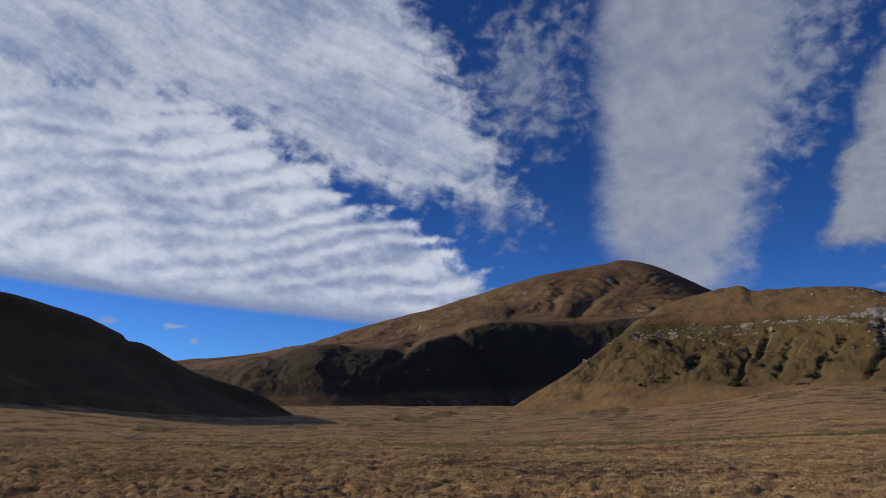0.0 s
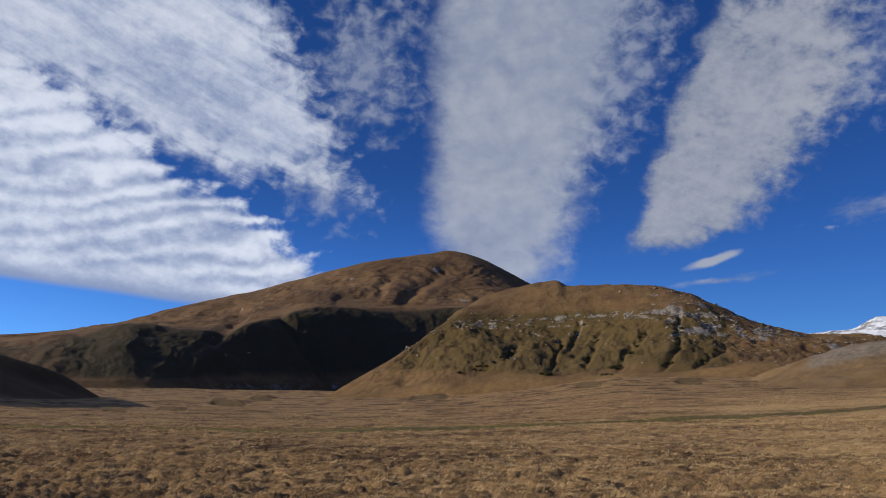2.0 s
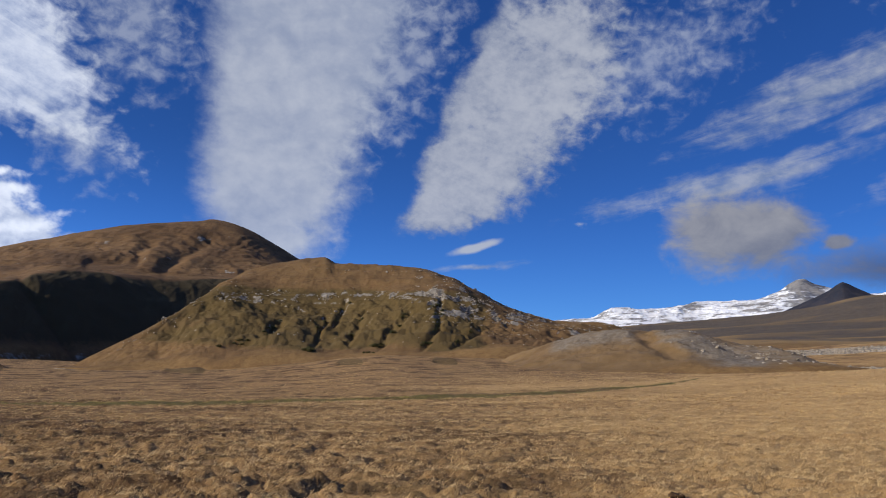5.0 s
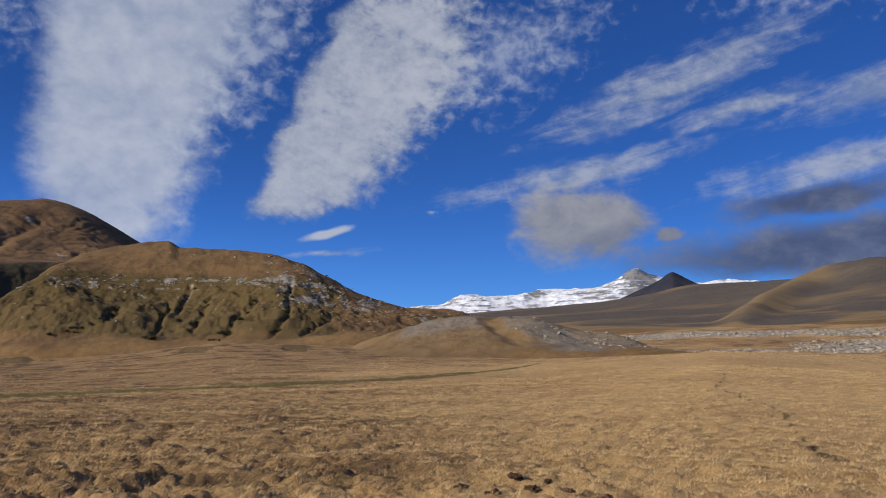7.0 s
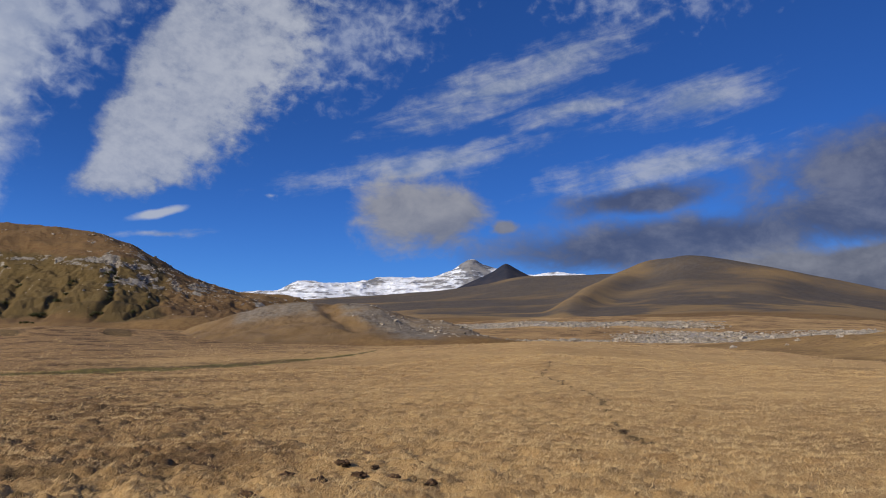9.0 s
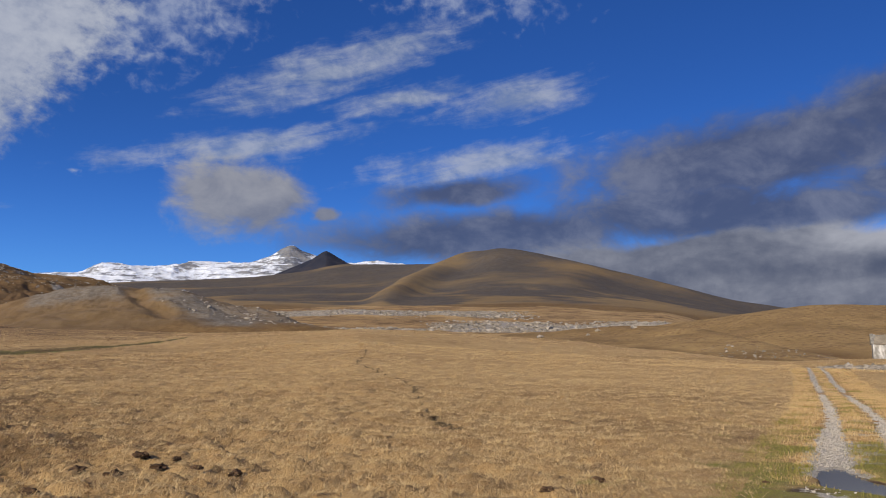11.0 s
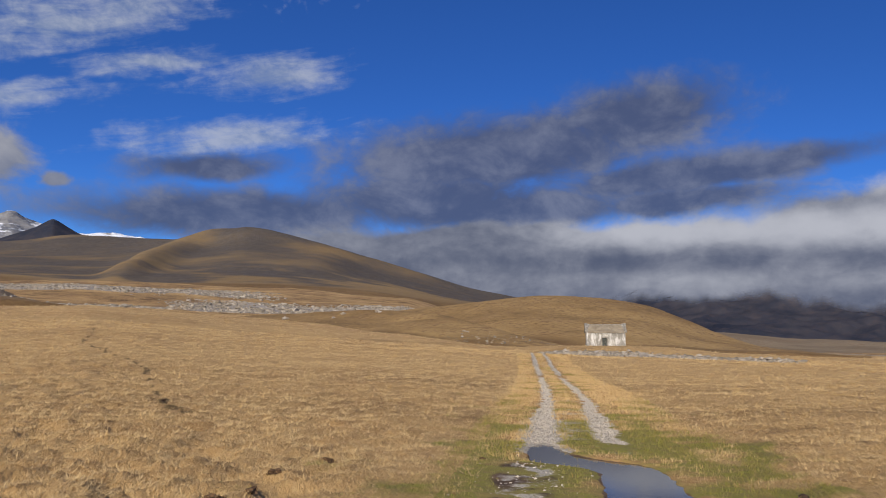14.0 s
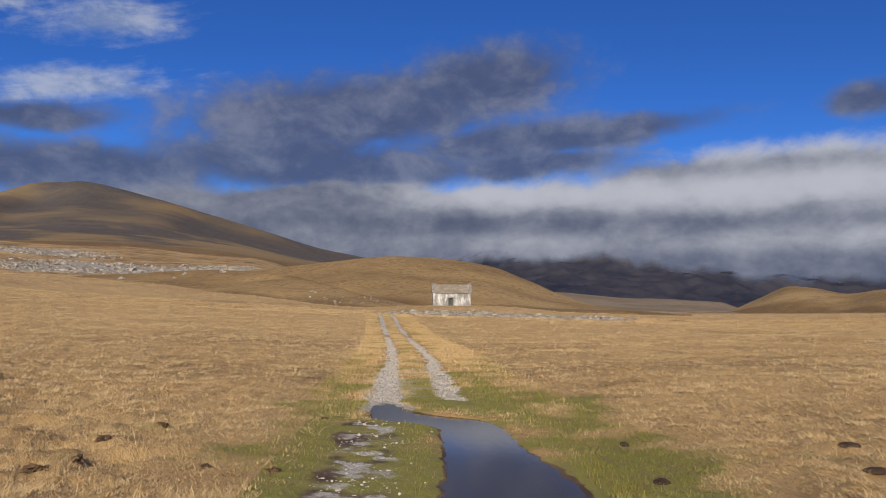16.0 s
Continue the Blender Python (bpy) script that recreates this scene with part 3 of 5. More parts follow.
def ground_sheet():
    az = np.concatenate([np.arange(36, -79, -0.28), np.arange(-79, -106, -0.11), np.arange(-106, -126, -0.28), np.linspace(-126, 36 - 360, 260)])
    r = np.concatenate([[0.0, 0.8, 1.6, 2.8, 4.0], np.geomspace(5, 60, 220), np.geomspace(61, 1300, 200), np.geomspace(1350, 4900, 24)])
    a = np.radians(az)[None, :]
    x, y = -np.sin(a) * r[:, None], np.cos(a) * r[:, None]
    z = meadow_height(x, y)
    side, near = track_side(x, y), track_near(x, y)
    z = z - 0.22 * near * (1 - smooth(1.75, 2.1, np.abs(side)))
    azg, rg = np.broadcast_to(az[None, :], z.shape), np.broadcast_to(r[:, None], z.shape)
    away, wet = wetness(azg, rg)
    turn = -85 + (np.where(azg < -126, -126, azg) + 85) * smooth(6, 22, rg)      # evens out where one stands
    z = z - 0.45 * (1 - smooth(0.5, 2.5, away)) * wet * smooth(-18, -28, azg)
    verge = verge_green(x, y)
    trail = (1 - smooth(0.08, 0.28, from_path(x, y, TRAIL) + fbm(x, y, 1.5, 2) * 0.5))
    stony = np.maximum.reduce(rock_zone(azg, rg))
    banks = np.zeros_like(z)
    for a, e, long in BANKS:
        bx, by = drop_to(a, e, 30.0, 900.0)
        br = math.hypot(bx, by)
        dist = rg - br * (1 + 0.02 * np.sin((azg - a) * 1.7))
        along = 1 - smooth(long * 0.6, long, np.abs(azg - a) + 0.3 * fbm(x, y, 30, 3))
        banks = np.maximum(banks, np.exp(-((dist - br * 0.022) / (br * 0.026)) ** 2) * along)
        z = z + along * (1.6 * np.exp(-((dist - br * 0.055) / (br * 0.03)) ** 2) - 2.6 * np.exp(-(dist / (br * 0.025)) ** 2)) * br / 450
    # leftward rust: redder grass, and the dimmer light there put into colour
    attrs = {"green": np.maximum(wet * (0.75 + fbm(x, y, 12, 3)), verge), "soil_and_shade": np.maximum(0.6 * gaps(x, y, azg) * (1 - smooth(130, 240, rg)), np.maximum(np.maximum(np.maximum(trail * 0.8, banks * 1.5), 0.9 * smooth(-0.1, -0.5, tussock(x, y)) * (0.06 + 0.7 * smooth(-75, -30, turn)) * (1 - smooth(100, 200, rg)) * (1 - verge)), wet * np.maximum(0.72, smooth(-18, -30, azg) * (1 - smooth(0.3, 2.2, away))))), "stone": stony * 0.62, "rust_and_shade": 0.02 + 0.1 * (1 - smooth(40, 90, rg)) + 1.25 * smooth(-62, -2, turn) + 0.6 * smooth(150, 500, rg) + 0.6 * fbm(x, y, 60, 4) + 0.5 * smooth(150, 400, rg) * fbm(x, y, 25, 4)}
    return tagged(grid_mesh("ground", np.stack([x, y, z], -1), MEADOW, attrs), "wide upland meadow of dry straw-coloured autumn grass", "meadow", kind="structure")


ground_sheet()

GREEN_GULLIES = (((-28.1, 8.1), (-28.0, 5.6), (-26.6, 3.6)), ((-24.9, 5.6), (-23.8, 4.0), (-22.8, 3.3)), ((-20.2, 6.0), (-19.6, 4.5), (-18.8, 3.2)), ((-17.1, 5.6), (-15.7, 4.7)), ((-15.2, 4.2), (-13.3, 3.2)), ((-30.9, 5.4), (-29.0, 4.3)), ((-22.8, 6.6), (-21.8, 4.4)), ((-26.0, 6.7), (-24.9, 5.3)), ((-21.6, 7.2), (-20.8, 5.6)))
MOUNTAIN_RAVINES = (((-8.0, 10.6), (-7.3, 9.4), (-4.5, 9.1)), ((-12.0, 11.2), (-9.2, 9.0)), ((-0.9, 7.3), (-3.5, 3.9), (-4.5, 2.8)), ((2.1, 7.5), (3.8, 6.0)))


def gully_depth(az, el, lines, wide):
    """1 along the bed of a gully, falling to 0 at its rims. lines: beds as (direction, elevation)."""
    best = np.zeros_like(el)
    for line in lines:
        best = np.maximum(best, np.exp(-(from_path(az, el, line) / wide) ** 2))
    return best


def elevation(x, y, z):
    return np.degrees(np.arctan2(z - EYE, np.hypot(x, y)))


def paint_mountain(az, v, x, y, z, at):
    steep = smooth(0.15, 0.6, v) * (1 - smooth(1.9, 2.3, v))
    ribs = fbm(az + 1.5 * fbm(x, y, 150, 3), v * 0.8, 4.5, 5, 0.5, True)
    z = z + steep * (ribs - 0.3) * 6 * smooth(22, 12, az) + steep * fbm(x, y, 45, 5, 0.6) * 3
    upper = smooth(2.4, 3.0, v) * (1 - smooth(4.2, 4.9, v))
    z = z + upper * (fbm(az + v * 3, v * 1.2, 3.5, 5, 0.6, True) - 0.3) * 2 + upper * fbm(x, y, 110, 6, 0.65) * 7
    z = z - 10 * gully_depth(az + 0.5 * fbm(x, y, 120, 3), elevation(x, y, z), MOUNTAIN_RAVINES, 0.42)
    stage = z / (26 + 8 * fbm(x, y, 300, 2)) + 0.3 * fbm(x, y, 160, 3)
    z = z + smooth(2.1, 2.6, v) * (1 - smooth(4.3, 4.9, v)) * 6.0 * (smooth(0.3, 0.7, stage - np.floor(stage)) - (stage - np.floor(stage))) * smooth(-0.2, 0.25, fbm(x, y, 240, 3))
    # green here mostly darkens the steep face in place of its shade
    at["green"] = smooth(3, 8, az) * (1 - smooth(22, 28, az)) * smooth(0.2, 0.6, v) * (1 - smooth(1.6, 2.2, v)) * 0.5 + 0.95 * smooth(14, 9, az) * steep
    ledge = np.exp(-((v - 2.9) / 0.25) ** 2) * smooth(0, -5, az) * smooth(-20, -15, az)
    at["stone"] = 1.7 * ledge * smooth(-0.05, 0.25, fbm(x, y, 120, 5)) + 1.3 * upper * smooth(0.12, 0.4, fbm(x, y, 90, 5, 0.6)) + 0.4 * steep * smooth(0.15, 0.4, fbm(x, y, 60, 5, 0.6))
    return z


def paint_green(az, v, x, y, z, at):
    inside = smooth(-5, -12, az)
    face = smooth(0.25, 0.7, v) * (1 - smooth(2.2, 2.7, v)) * inside
    gully = fbm(az + fbm(x, y, 60, 3) * 1.5, v * 1.2, 2.2, 5, 0.5, True) * 0.6 + fbm(x, y, 40, 5, 0.55) * 0.35
    z = z + face * (gully - 0.25) * 2.6 + face * fbm(x, y, 34, 5, 0.6) * 5.0
    warp = 0.25 * fbm(x, y, 35, 3)
    bed = gully_depth(az + warp, elevation(x, y, z) + warp, GREEN_GULLIES, 0.2)
    z = z - 3.8 * bed * inside * smooth(3.6, 4.6, elevation(x, y, z))
    # beds of rock: small steps in the slope
    beds = smooth(1.7, 2.2, v) * (1 - smooth(3.9, 4.0, v)) * smooth(-11, -15, az)
    tall = 7.0 + 2.0 * fbm(x, y, 150, 2)
    stage = z / tall
    z = z + beds * tall * 0.13 * (smooth(0.35, 0.65, stage - np.floor(stage)) - (stage - np.floor(stage)))
    el = elevation(x, y, z)
    line = 7.35 + 0.035 * (-az - 15) + 0.25 * fbm(x, y, 60, 3)
    cliff = np.exp(-((el - line) / 0.34) ** 4) * smooth(-11, -14, az) * smooth(-32, -28, az)
    brow = np.exp(-((el - line - 1.75) / 0.22) ** 2) * smooth(-17, -20, az) * smooth(-30, -26, az)
    shoulder = smooth(-25.5, -28.0, az) * smooth(-36, -32.5, az) * smooth(5.4, 6.2, el)
    low_right = smooth(-30.5, -32, az) * smooth(-41, -37, az) * smooth(4.9, 5.3, el)
    speck = fbm(x, y, 16, 5, 0.65)
    at["stone"] = np.clip(cliff * (0.95 + 3.0 * speck) + brow * (0.75 + 2.5 * speck) + shoulder * (0.6 + 2.6 * speck) + low_right * (0.7 + 2.4 * fbm(x, y, 30, 4))
                          + 0.9 * face * smooth(0.2, 0.45, fbm(x, y, 26, 4)) + 0.5 * bed * inside * smooth(0.0, 0.3, speck), 0, 2)
    at["green"] = np.clip((smooth(3.4, 4.6, el + 0.5 * fbm(x, y, 60, 3)) * smooth(8.6, 7.6, el) * smooth(-33.5, -29, az) * inside) * (1.0 + 0.7 * fbm(x, y, 70, 4)), 0, 1)
    return z


def paint_rise(az, v, x, y, z, at):
    """A worn path climbs along the rise."""
    el = np.degrees(np.arctan2(z - EYE, np.hypot(x, y)))
    line = 2.55 - (-79.0 - az) * 0.2 + 0.1 * np.sin(az * 1.3)
    at["stone"] = 3.3 * np.exp(-((el - line) / 0.05) ** 2) * smooth(-76, -78, az) * smooth(-90, -88, az)
    return z


def paint_mound(az, v, x, y, z, at):
    """A pale worn path runs along the mound's foot."""
    line = curve(az, (-90.5, -89.4, -87.0, -85.4, -83.8, -82.3, -80.6, -78), (0.2, 0.5, 1.4, 2.0, 2.5, 3.0, 3.3, 3.4))
    at["stone"] = 1.0 * np.exp(-((elevation(x, y, z) - line) / 0.09) ** 2) * smooth(-79, -81, az) * smooth(-91, -89.5, az)
    return z


def paint_moraine(az, v, x, y, z, at):
    el = elevation(x, y, z)
    on = smooth(0.4, 1.0, v) * (1 - smooth(1.85, 2.0, v))
    warp = 0.35 * fbm(x, y, 30, 4)
    gully = gully_depth(az + warp, el, (((-41.7, 5.6), (-42.6, 4.9), (-44.3, 3.4)),), 0.55) * on
    z = z - 3.2 * gully + fbm(x, y, 14, 4, 0.6) * 1.0 * on
    tongue = gully_depth(az + warp, el, (((-43.7, 5.5), (-45.4, 4.9), (-47.2, 3.9), (-49.0, 2.8)),), 0.95)
    sheet = gully_depth(az + warp, el + 0.3 * warp, (((-36.4, 4.6), (-39.0, 5.2), (-41.2, 5.3)),), 0.6)
    rubble_end = smooth(-46.5, -48.5, az) * smooth(0.3, 0.8, v)
    streak = fbm(x + 0.4 * y, y * 0.4, 10, 4)
    at["scree"] = np.clip(np.maximum.reduce([tongue * 1.1, sheet * 0.95, rubble_end * 0.6]) * (0.95 + 0.6 * fbm(x, y, 24, 4) + 0.5 * streak) - gully * 0.7, 0, 1)
    at["stone"] = 2.0 * rubble_end * smooth(-0.05, 0.25, fbm(x, y, 14, 4)) + 0.9 * tongue * smooth(0.1, 0.4, fbm(x, y, 9, 4, 0.6)) + 1.9 * smooth(-36.5, -33, az) * smooth(3.6, 4.6, el) * smooth(0.05, 0.3, fbm(x, y, 20, 4))
    return z


def paint_brown(az, v, x, y, z, at):
    rib = np.exp(-((az + 59.0 + (v - 0.6) * 2.3) / 1.3) ** 2) * smooth(0.3, 0.9, v) * (1 - smooth(2.9, 3.0, v))
    z = z + 26 * rib
    second = np.exp(-((az + 71.5 + (v - 0.6) * 0.6) / 1.8) ** 2) * smooth(0.8, 1.4, v) * (1 - smooth(2.4, 3.0, v))
    z = z + 7 * second
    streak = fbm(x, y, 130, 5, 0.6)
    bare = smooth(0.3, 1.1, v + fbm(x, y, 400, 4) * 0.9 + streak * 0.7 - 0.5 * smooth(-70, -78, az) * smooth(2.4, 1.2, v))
    # grey scree plus painted cloud shade, held off the sunlit rib
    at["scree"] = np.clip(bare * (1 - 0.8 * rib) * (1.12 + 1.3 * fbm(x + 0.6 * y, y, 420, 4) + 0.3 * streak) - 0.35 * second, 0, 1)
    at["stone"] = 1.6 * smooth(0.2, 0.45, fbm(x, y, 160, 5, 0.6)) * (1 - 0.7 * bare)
    return z


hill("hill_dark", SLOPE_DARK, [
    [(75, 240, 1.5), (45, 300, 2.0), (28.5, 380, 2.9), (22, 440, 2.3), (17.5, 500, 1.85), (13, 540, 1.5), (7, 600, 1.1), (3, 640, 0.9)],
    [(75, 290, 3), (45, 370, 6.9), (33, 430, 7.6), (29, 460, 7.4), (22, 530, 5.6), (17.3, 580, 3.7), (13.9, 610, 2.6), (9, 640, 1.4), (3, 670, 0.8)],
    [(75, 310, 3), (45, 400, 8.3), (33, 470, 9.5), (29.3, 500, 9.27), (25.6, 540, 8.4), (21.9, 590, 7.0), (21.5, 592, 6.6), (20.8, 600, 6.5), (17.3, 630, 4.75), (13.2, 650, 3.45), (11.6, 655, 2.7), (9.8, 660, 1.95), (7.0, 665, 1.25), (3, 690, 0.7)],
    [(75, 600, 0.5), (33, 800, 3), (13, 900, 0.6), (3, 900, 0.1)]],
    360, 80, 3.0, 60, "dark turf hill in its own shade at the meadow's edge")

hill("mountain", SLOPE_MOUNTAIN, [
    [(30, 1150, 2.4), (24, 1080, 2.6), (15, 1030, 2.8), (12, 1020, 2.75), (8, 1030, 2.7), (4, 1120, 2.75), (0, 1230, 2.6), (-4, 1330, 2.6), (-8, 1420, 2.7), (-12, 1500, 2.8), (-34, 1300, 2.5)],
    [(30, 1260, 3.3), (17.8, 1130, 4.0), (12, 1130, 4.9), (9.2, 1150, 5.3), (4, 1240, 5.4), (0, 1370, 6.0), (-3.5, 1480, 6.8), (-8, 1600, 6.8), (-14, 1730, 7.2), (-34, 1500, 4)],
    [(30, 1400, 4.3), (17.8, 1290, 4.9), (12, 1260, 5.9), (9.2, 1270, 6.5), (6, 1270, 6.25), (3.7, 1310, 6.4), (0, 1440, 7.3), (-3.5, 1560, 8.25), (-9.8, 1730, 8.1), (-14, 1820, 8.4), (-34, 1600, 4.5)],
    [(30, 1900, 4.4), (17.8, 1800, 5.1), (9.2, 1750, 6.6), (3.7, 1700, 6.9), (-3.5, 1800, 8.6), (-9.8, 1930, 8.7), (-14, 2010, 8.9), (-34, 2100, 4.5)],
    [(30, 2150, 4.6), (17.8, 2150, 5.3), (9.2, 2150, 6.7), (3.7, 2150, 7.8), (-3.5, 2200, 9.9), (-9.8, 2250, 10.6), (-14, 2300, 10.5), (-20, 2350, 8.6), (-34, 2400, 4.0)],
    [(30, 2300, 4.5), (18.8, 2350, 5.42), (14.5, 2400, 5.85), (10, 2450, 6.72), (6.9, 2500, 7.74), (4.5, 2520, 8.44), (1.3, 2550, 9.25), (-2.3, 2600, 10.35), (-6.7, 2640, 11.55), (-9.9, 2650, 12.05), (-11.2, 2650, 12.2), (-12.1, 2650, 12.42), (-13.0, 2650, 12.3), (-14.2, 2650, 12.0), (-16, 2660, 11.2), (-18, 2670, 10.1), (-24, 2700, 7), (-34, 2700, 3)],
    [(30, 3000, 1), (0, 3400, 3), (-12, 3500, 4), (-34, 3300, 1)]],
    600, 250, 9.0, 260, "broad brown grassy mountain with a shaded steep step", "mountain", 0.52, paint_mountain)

hill("hill_green", SLOPE_GREEN, [
    [(0, 800, 2.0), (-3.9, 740, 2.3), (-9, 700, 2.1), (-13.6, 670, 2.9), (-19, 650, 3.1), (-27.6, 620, 3.6), (-33, 600, 3.8), (-44, 640, 3.6)],
    [(0, 820, 1.8), (-3.9, 760, 2.3), (-9.2, 790, 4.2), (-13.6, 780, 5.4), (-19, 770, 5.4), (-27.6, 745, 6.1), (-33, 720, 5.2), (-44, 760, 4.2)],
    [(0, 840, 1.8), (-3.9, 770, 2.35), (-9.2, 820, 5.0), (-13.6, 850, 7.0), (-19, 840, 6.7), (-27.6, 800, 7.7), (-33, 780, 6.2), (-44, 820, 4.8)],
    [(0, 860, 1.8), (-3.9, 780, 2.38), (-9.2, 830, 5.3), (-13.6, 880, 7.9), (-19, 865, 7.6), (-27.6, 830, 8.6), (-33, 810, 6.6), (-44, 850, 5.0)],
    [(0, 900, 1.6), (-3.9, 800, 2.38), (-6.5, 820, 3.75), (-9.2, 850, 5.36), (-11.8, 900, 7.18), (-13.4, 960, 8.4), (-15.3, 1000, 9.32), (-18.1, 1020, 10.0), (-19.9, 1020, 10.24), (-20.7, 1020, 9.88), (-23.3, 1010, 9.87), (-26.1, 980, 9.75), (-28.9, 950, 9.05), (-30.8, 930, 8.13), (-33.1, 900, 7.0), (-34.6, 890, 6.53), (-36.8, 890, 6.05), (-38.3, 890, 6.05), (-44, 900, 5.0)],
    [(0, 1000, 1), (-20, 1350, 4), (-44, 1200, 2)]],
    540, 190, 7.0, 90, "steep green-brown hill with pale limestone bands", "hill", 0.55, paint_green)

hill("moraine", SLOPE_GRAVEL, [
    [(-27, 470, 2.5), (-31.6, 420, 2.3), (-37, 400, 2.35), (-43.4, 385, 2.5), (-49.2, 380, 2.65), (-52.8, 385, 3.0), (-57, 400, 2.6)],
    [(-27, 560, 2.9), (-32, 520, 3.0), (-37, 470, 3.9), (-43.4, 450, 4.2), (-49, 440, 3.7), (-53, 430, 3.2), (-57, 440, 2.6)],
    [(-27, 620, 3.0), (-31.0, 590, 3.2), (-34.5, 560, 4.15), (-36.3, 545, 4.75), (-39.4, 535, 5.45), (-41.4, 530, 5.5), (-42.6, 530, 5.41), (-44.6, 525, 5.46), (-46.5, 510, 4.97), (-48.5, 500, 4.43), (-50.4, 490, 4.2), (-52.6, 470, 3.55), (-57, 470, 2.4)],
    [(-27, 800, 2), (-40, 760, 3), (-57, 600, 1.6)]],
    420, 110, 3.0, 45, "low gravelly moraine ridge patched with dry grass", "moraine", 0.5, paint_moraine)

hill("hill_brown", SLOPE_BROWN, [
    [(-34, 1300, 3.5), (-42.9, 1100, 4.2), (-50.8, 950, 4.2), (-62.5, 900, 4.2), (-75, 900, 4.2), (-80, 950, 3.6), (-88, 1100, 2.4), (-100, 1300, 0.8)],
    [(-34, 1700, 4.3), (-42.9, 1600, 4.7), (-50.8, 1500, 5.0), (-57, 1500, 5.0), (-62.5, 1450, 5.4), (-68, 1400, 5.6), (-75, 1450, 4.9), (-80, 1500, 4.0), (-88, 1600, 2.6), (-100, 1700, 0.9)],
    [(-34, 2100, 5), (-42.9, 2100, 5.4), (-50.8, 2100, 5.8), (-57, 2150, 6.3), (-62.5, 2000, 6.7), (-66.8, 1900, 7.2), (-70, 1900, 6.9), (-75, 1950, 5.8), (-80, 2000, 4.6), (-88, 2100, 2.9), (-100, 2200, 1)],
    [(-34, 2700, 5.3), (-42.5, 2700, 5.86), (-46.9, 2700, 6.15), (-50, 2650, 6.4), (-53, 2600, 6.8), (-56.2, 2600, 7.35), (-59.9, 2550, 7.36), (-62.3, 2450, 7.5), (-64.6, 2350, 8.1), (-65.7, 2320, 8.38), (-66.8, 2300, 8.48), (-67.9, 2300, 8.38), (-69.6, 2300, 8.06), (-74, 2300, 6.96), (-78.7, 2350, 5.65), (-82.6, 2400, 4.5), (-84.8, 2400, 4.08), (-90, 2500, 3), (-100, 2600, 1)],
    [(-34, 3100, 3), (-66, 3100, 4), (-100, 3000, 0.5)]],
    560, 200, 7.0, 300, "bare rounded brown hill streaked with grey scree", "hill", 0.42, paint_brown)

def paint_snowy(az, v, x, y, z, at):
    at["stone"] = 0.5 * smooth(-50.5, -52.0, az) * smooth(-57, -55, az)
    return z


def paint_far(az, v, x, y, z, at):
    """Where the cloud's torn base covers it."""
    base = curve(az, (-140, -120, -111.8, -108.3, -105.4, -101.6, -94.5, -80), (2.3, 2.3, 2.6, 3.1, 3.6, 4.0, 3.9, 3.2))
    at["veil"] = smooth(-0.45, 0.35, elevation(x, y, z) + 0.6 * fbm(np.degrees(np.arctan2(-x, y)), v * 2, 2.2, 4) - base)
    at["veil"] = np.maximum(at["veil"], smooth(1.85, 1.97, v))
    at["stone"] = 0.8 * smooth(0.15, 0.4, fbm(x, y, 150, 5, 0.6)) * smooth(-97, -101, az) * smooth(-112, -109, az)
    return z


def paint_plain(az, v, x, y, z, at):
    at["stone"] = 1.6 * smooth(0.05, 0.35, fbm(x, y * 0.5, 50, 4)) * smooth(0.3, 0.8, v)
    return z


def paint_right(az, v, x, y, z, at):
    at["stone"] = 2.9 * smooth(0.1, 0.35, fbm(x, y, 40, 4))
    return z


# its dark colour is painted cloud shade, shared with mountain_far
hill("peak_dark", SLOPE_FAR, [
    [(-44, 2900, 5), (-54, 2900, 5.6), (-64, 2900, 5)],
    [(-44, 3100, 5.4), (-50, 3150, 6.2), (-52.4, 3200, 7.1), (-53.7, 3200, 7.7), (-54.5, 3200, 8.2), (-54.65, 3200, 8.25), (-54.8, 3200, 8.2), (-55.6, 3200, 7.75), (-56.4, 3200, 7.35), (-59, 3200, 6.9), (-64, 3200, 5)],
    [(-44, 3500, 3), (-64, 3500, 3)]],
    200, 60, 8.0, 200, "pointed peak behind the brown hill, cloud shade in its dark colour", "mountain", 0.45, None, False, 1.5, 0.0)

hill("mountain_snowy", SNOW, [
    [(-30, 3900, 3), (-45, 3800, 4), (-66, 3900, 4)],
    [(-30, 4250, 4), (-38.6, 4200, 5.9), (-40.1, 4200, 6.2), (-46, 4200, 6.2), (-51, 4200, 6.6), (-56, 4250, 6.6), (-66, 4250, 6)],
    [(-30, 4500, 4.5), (-36.7, 4500, 6.2), (-38.6, 4500, 6.3), (-40.1, 4450, 7.0), (-42.9, 4500, 6.9), (-44.5, 4500, 7.06), (-46.4, 4550, 7.36), (-48.4, 4550, 7.29), (-50, 4550, 7.5), (-51.2, 4550, 8.05), (-52.2, 4550, 8.6), (-53.1, 4550, 8.2), (-54.8, 4550, 7.7), (-56.4, 4600, 7.45), (-58, 4600, 7.6), (-59.9, 4600, 7.4), (-66, 4600, 6.4)],
    [(-30, 4850, 3), (-66, 4850, 4)]],
    520, 120, 18.0, 260, "snow-covered mountain ridge with dark rock bands", "mountain", 0.55, paint_snowy, True)

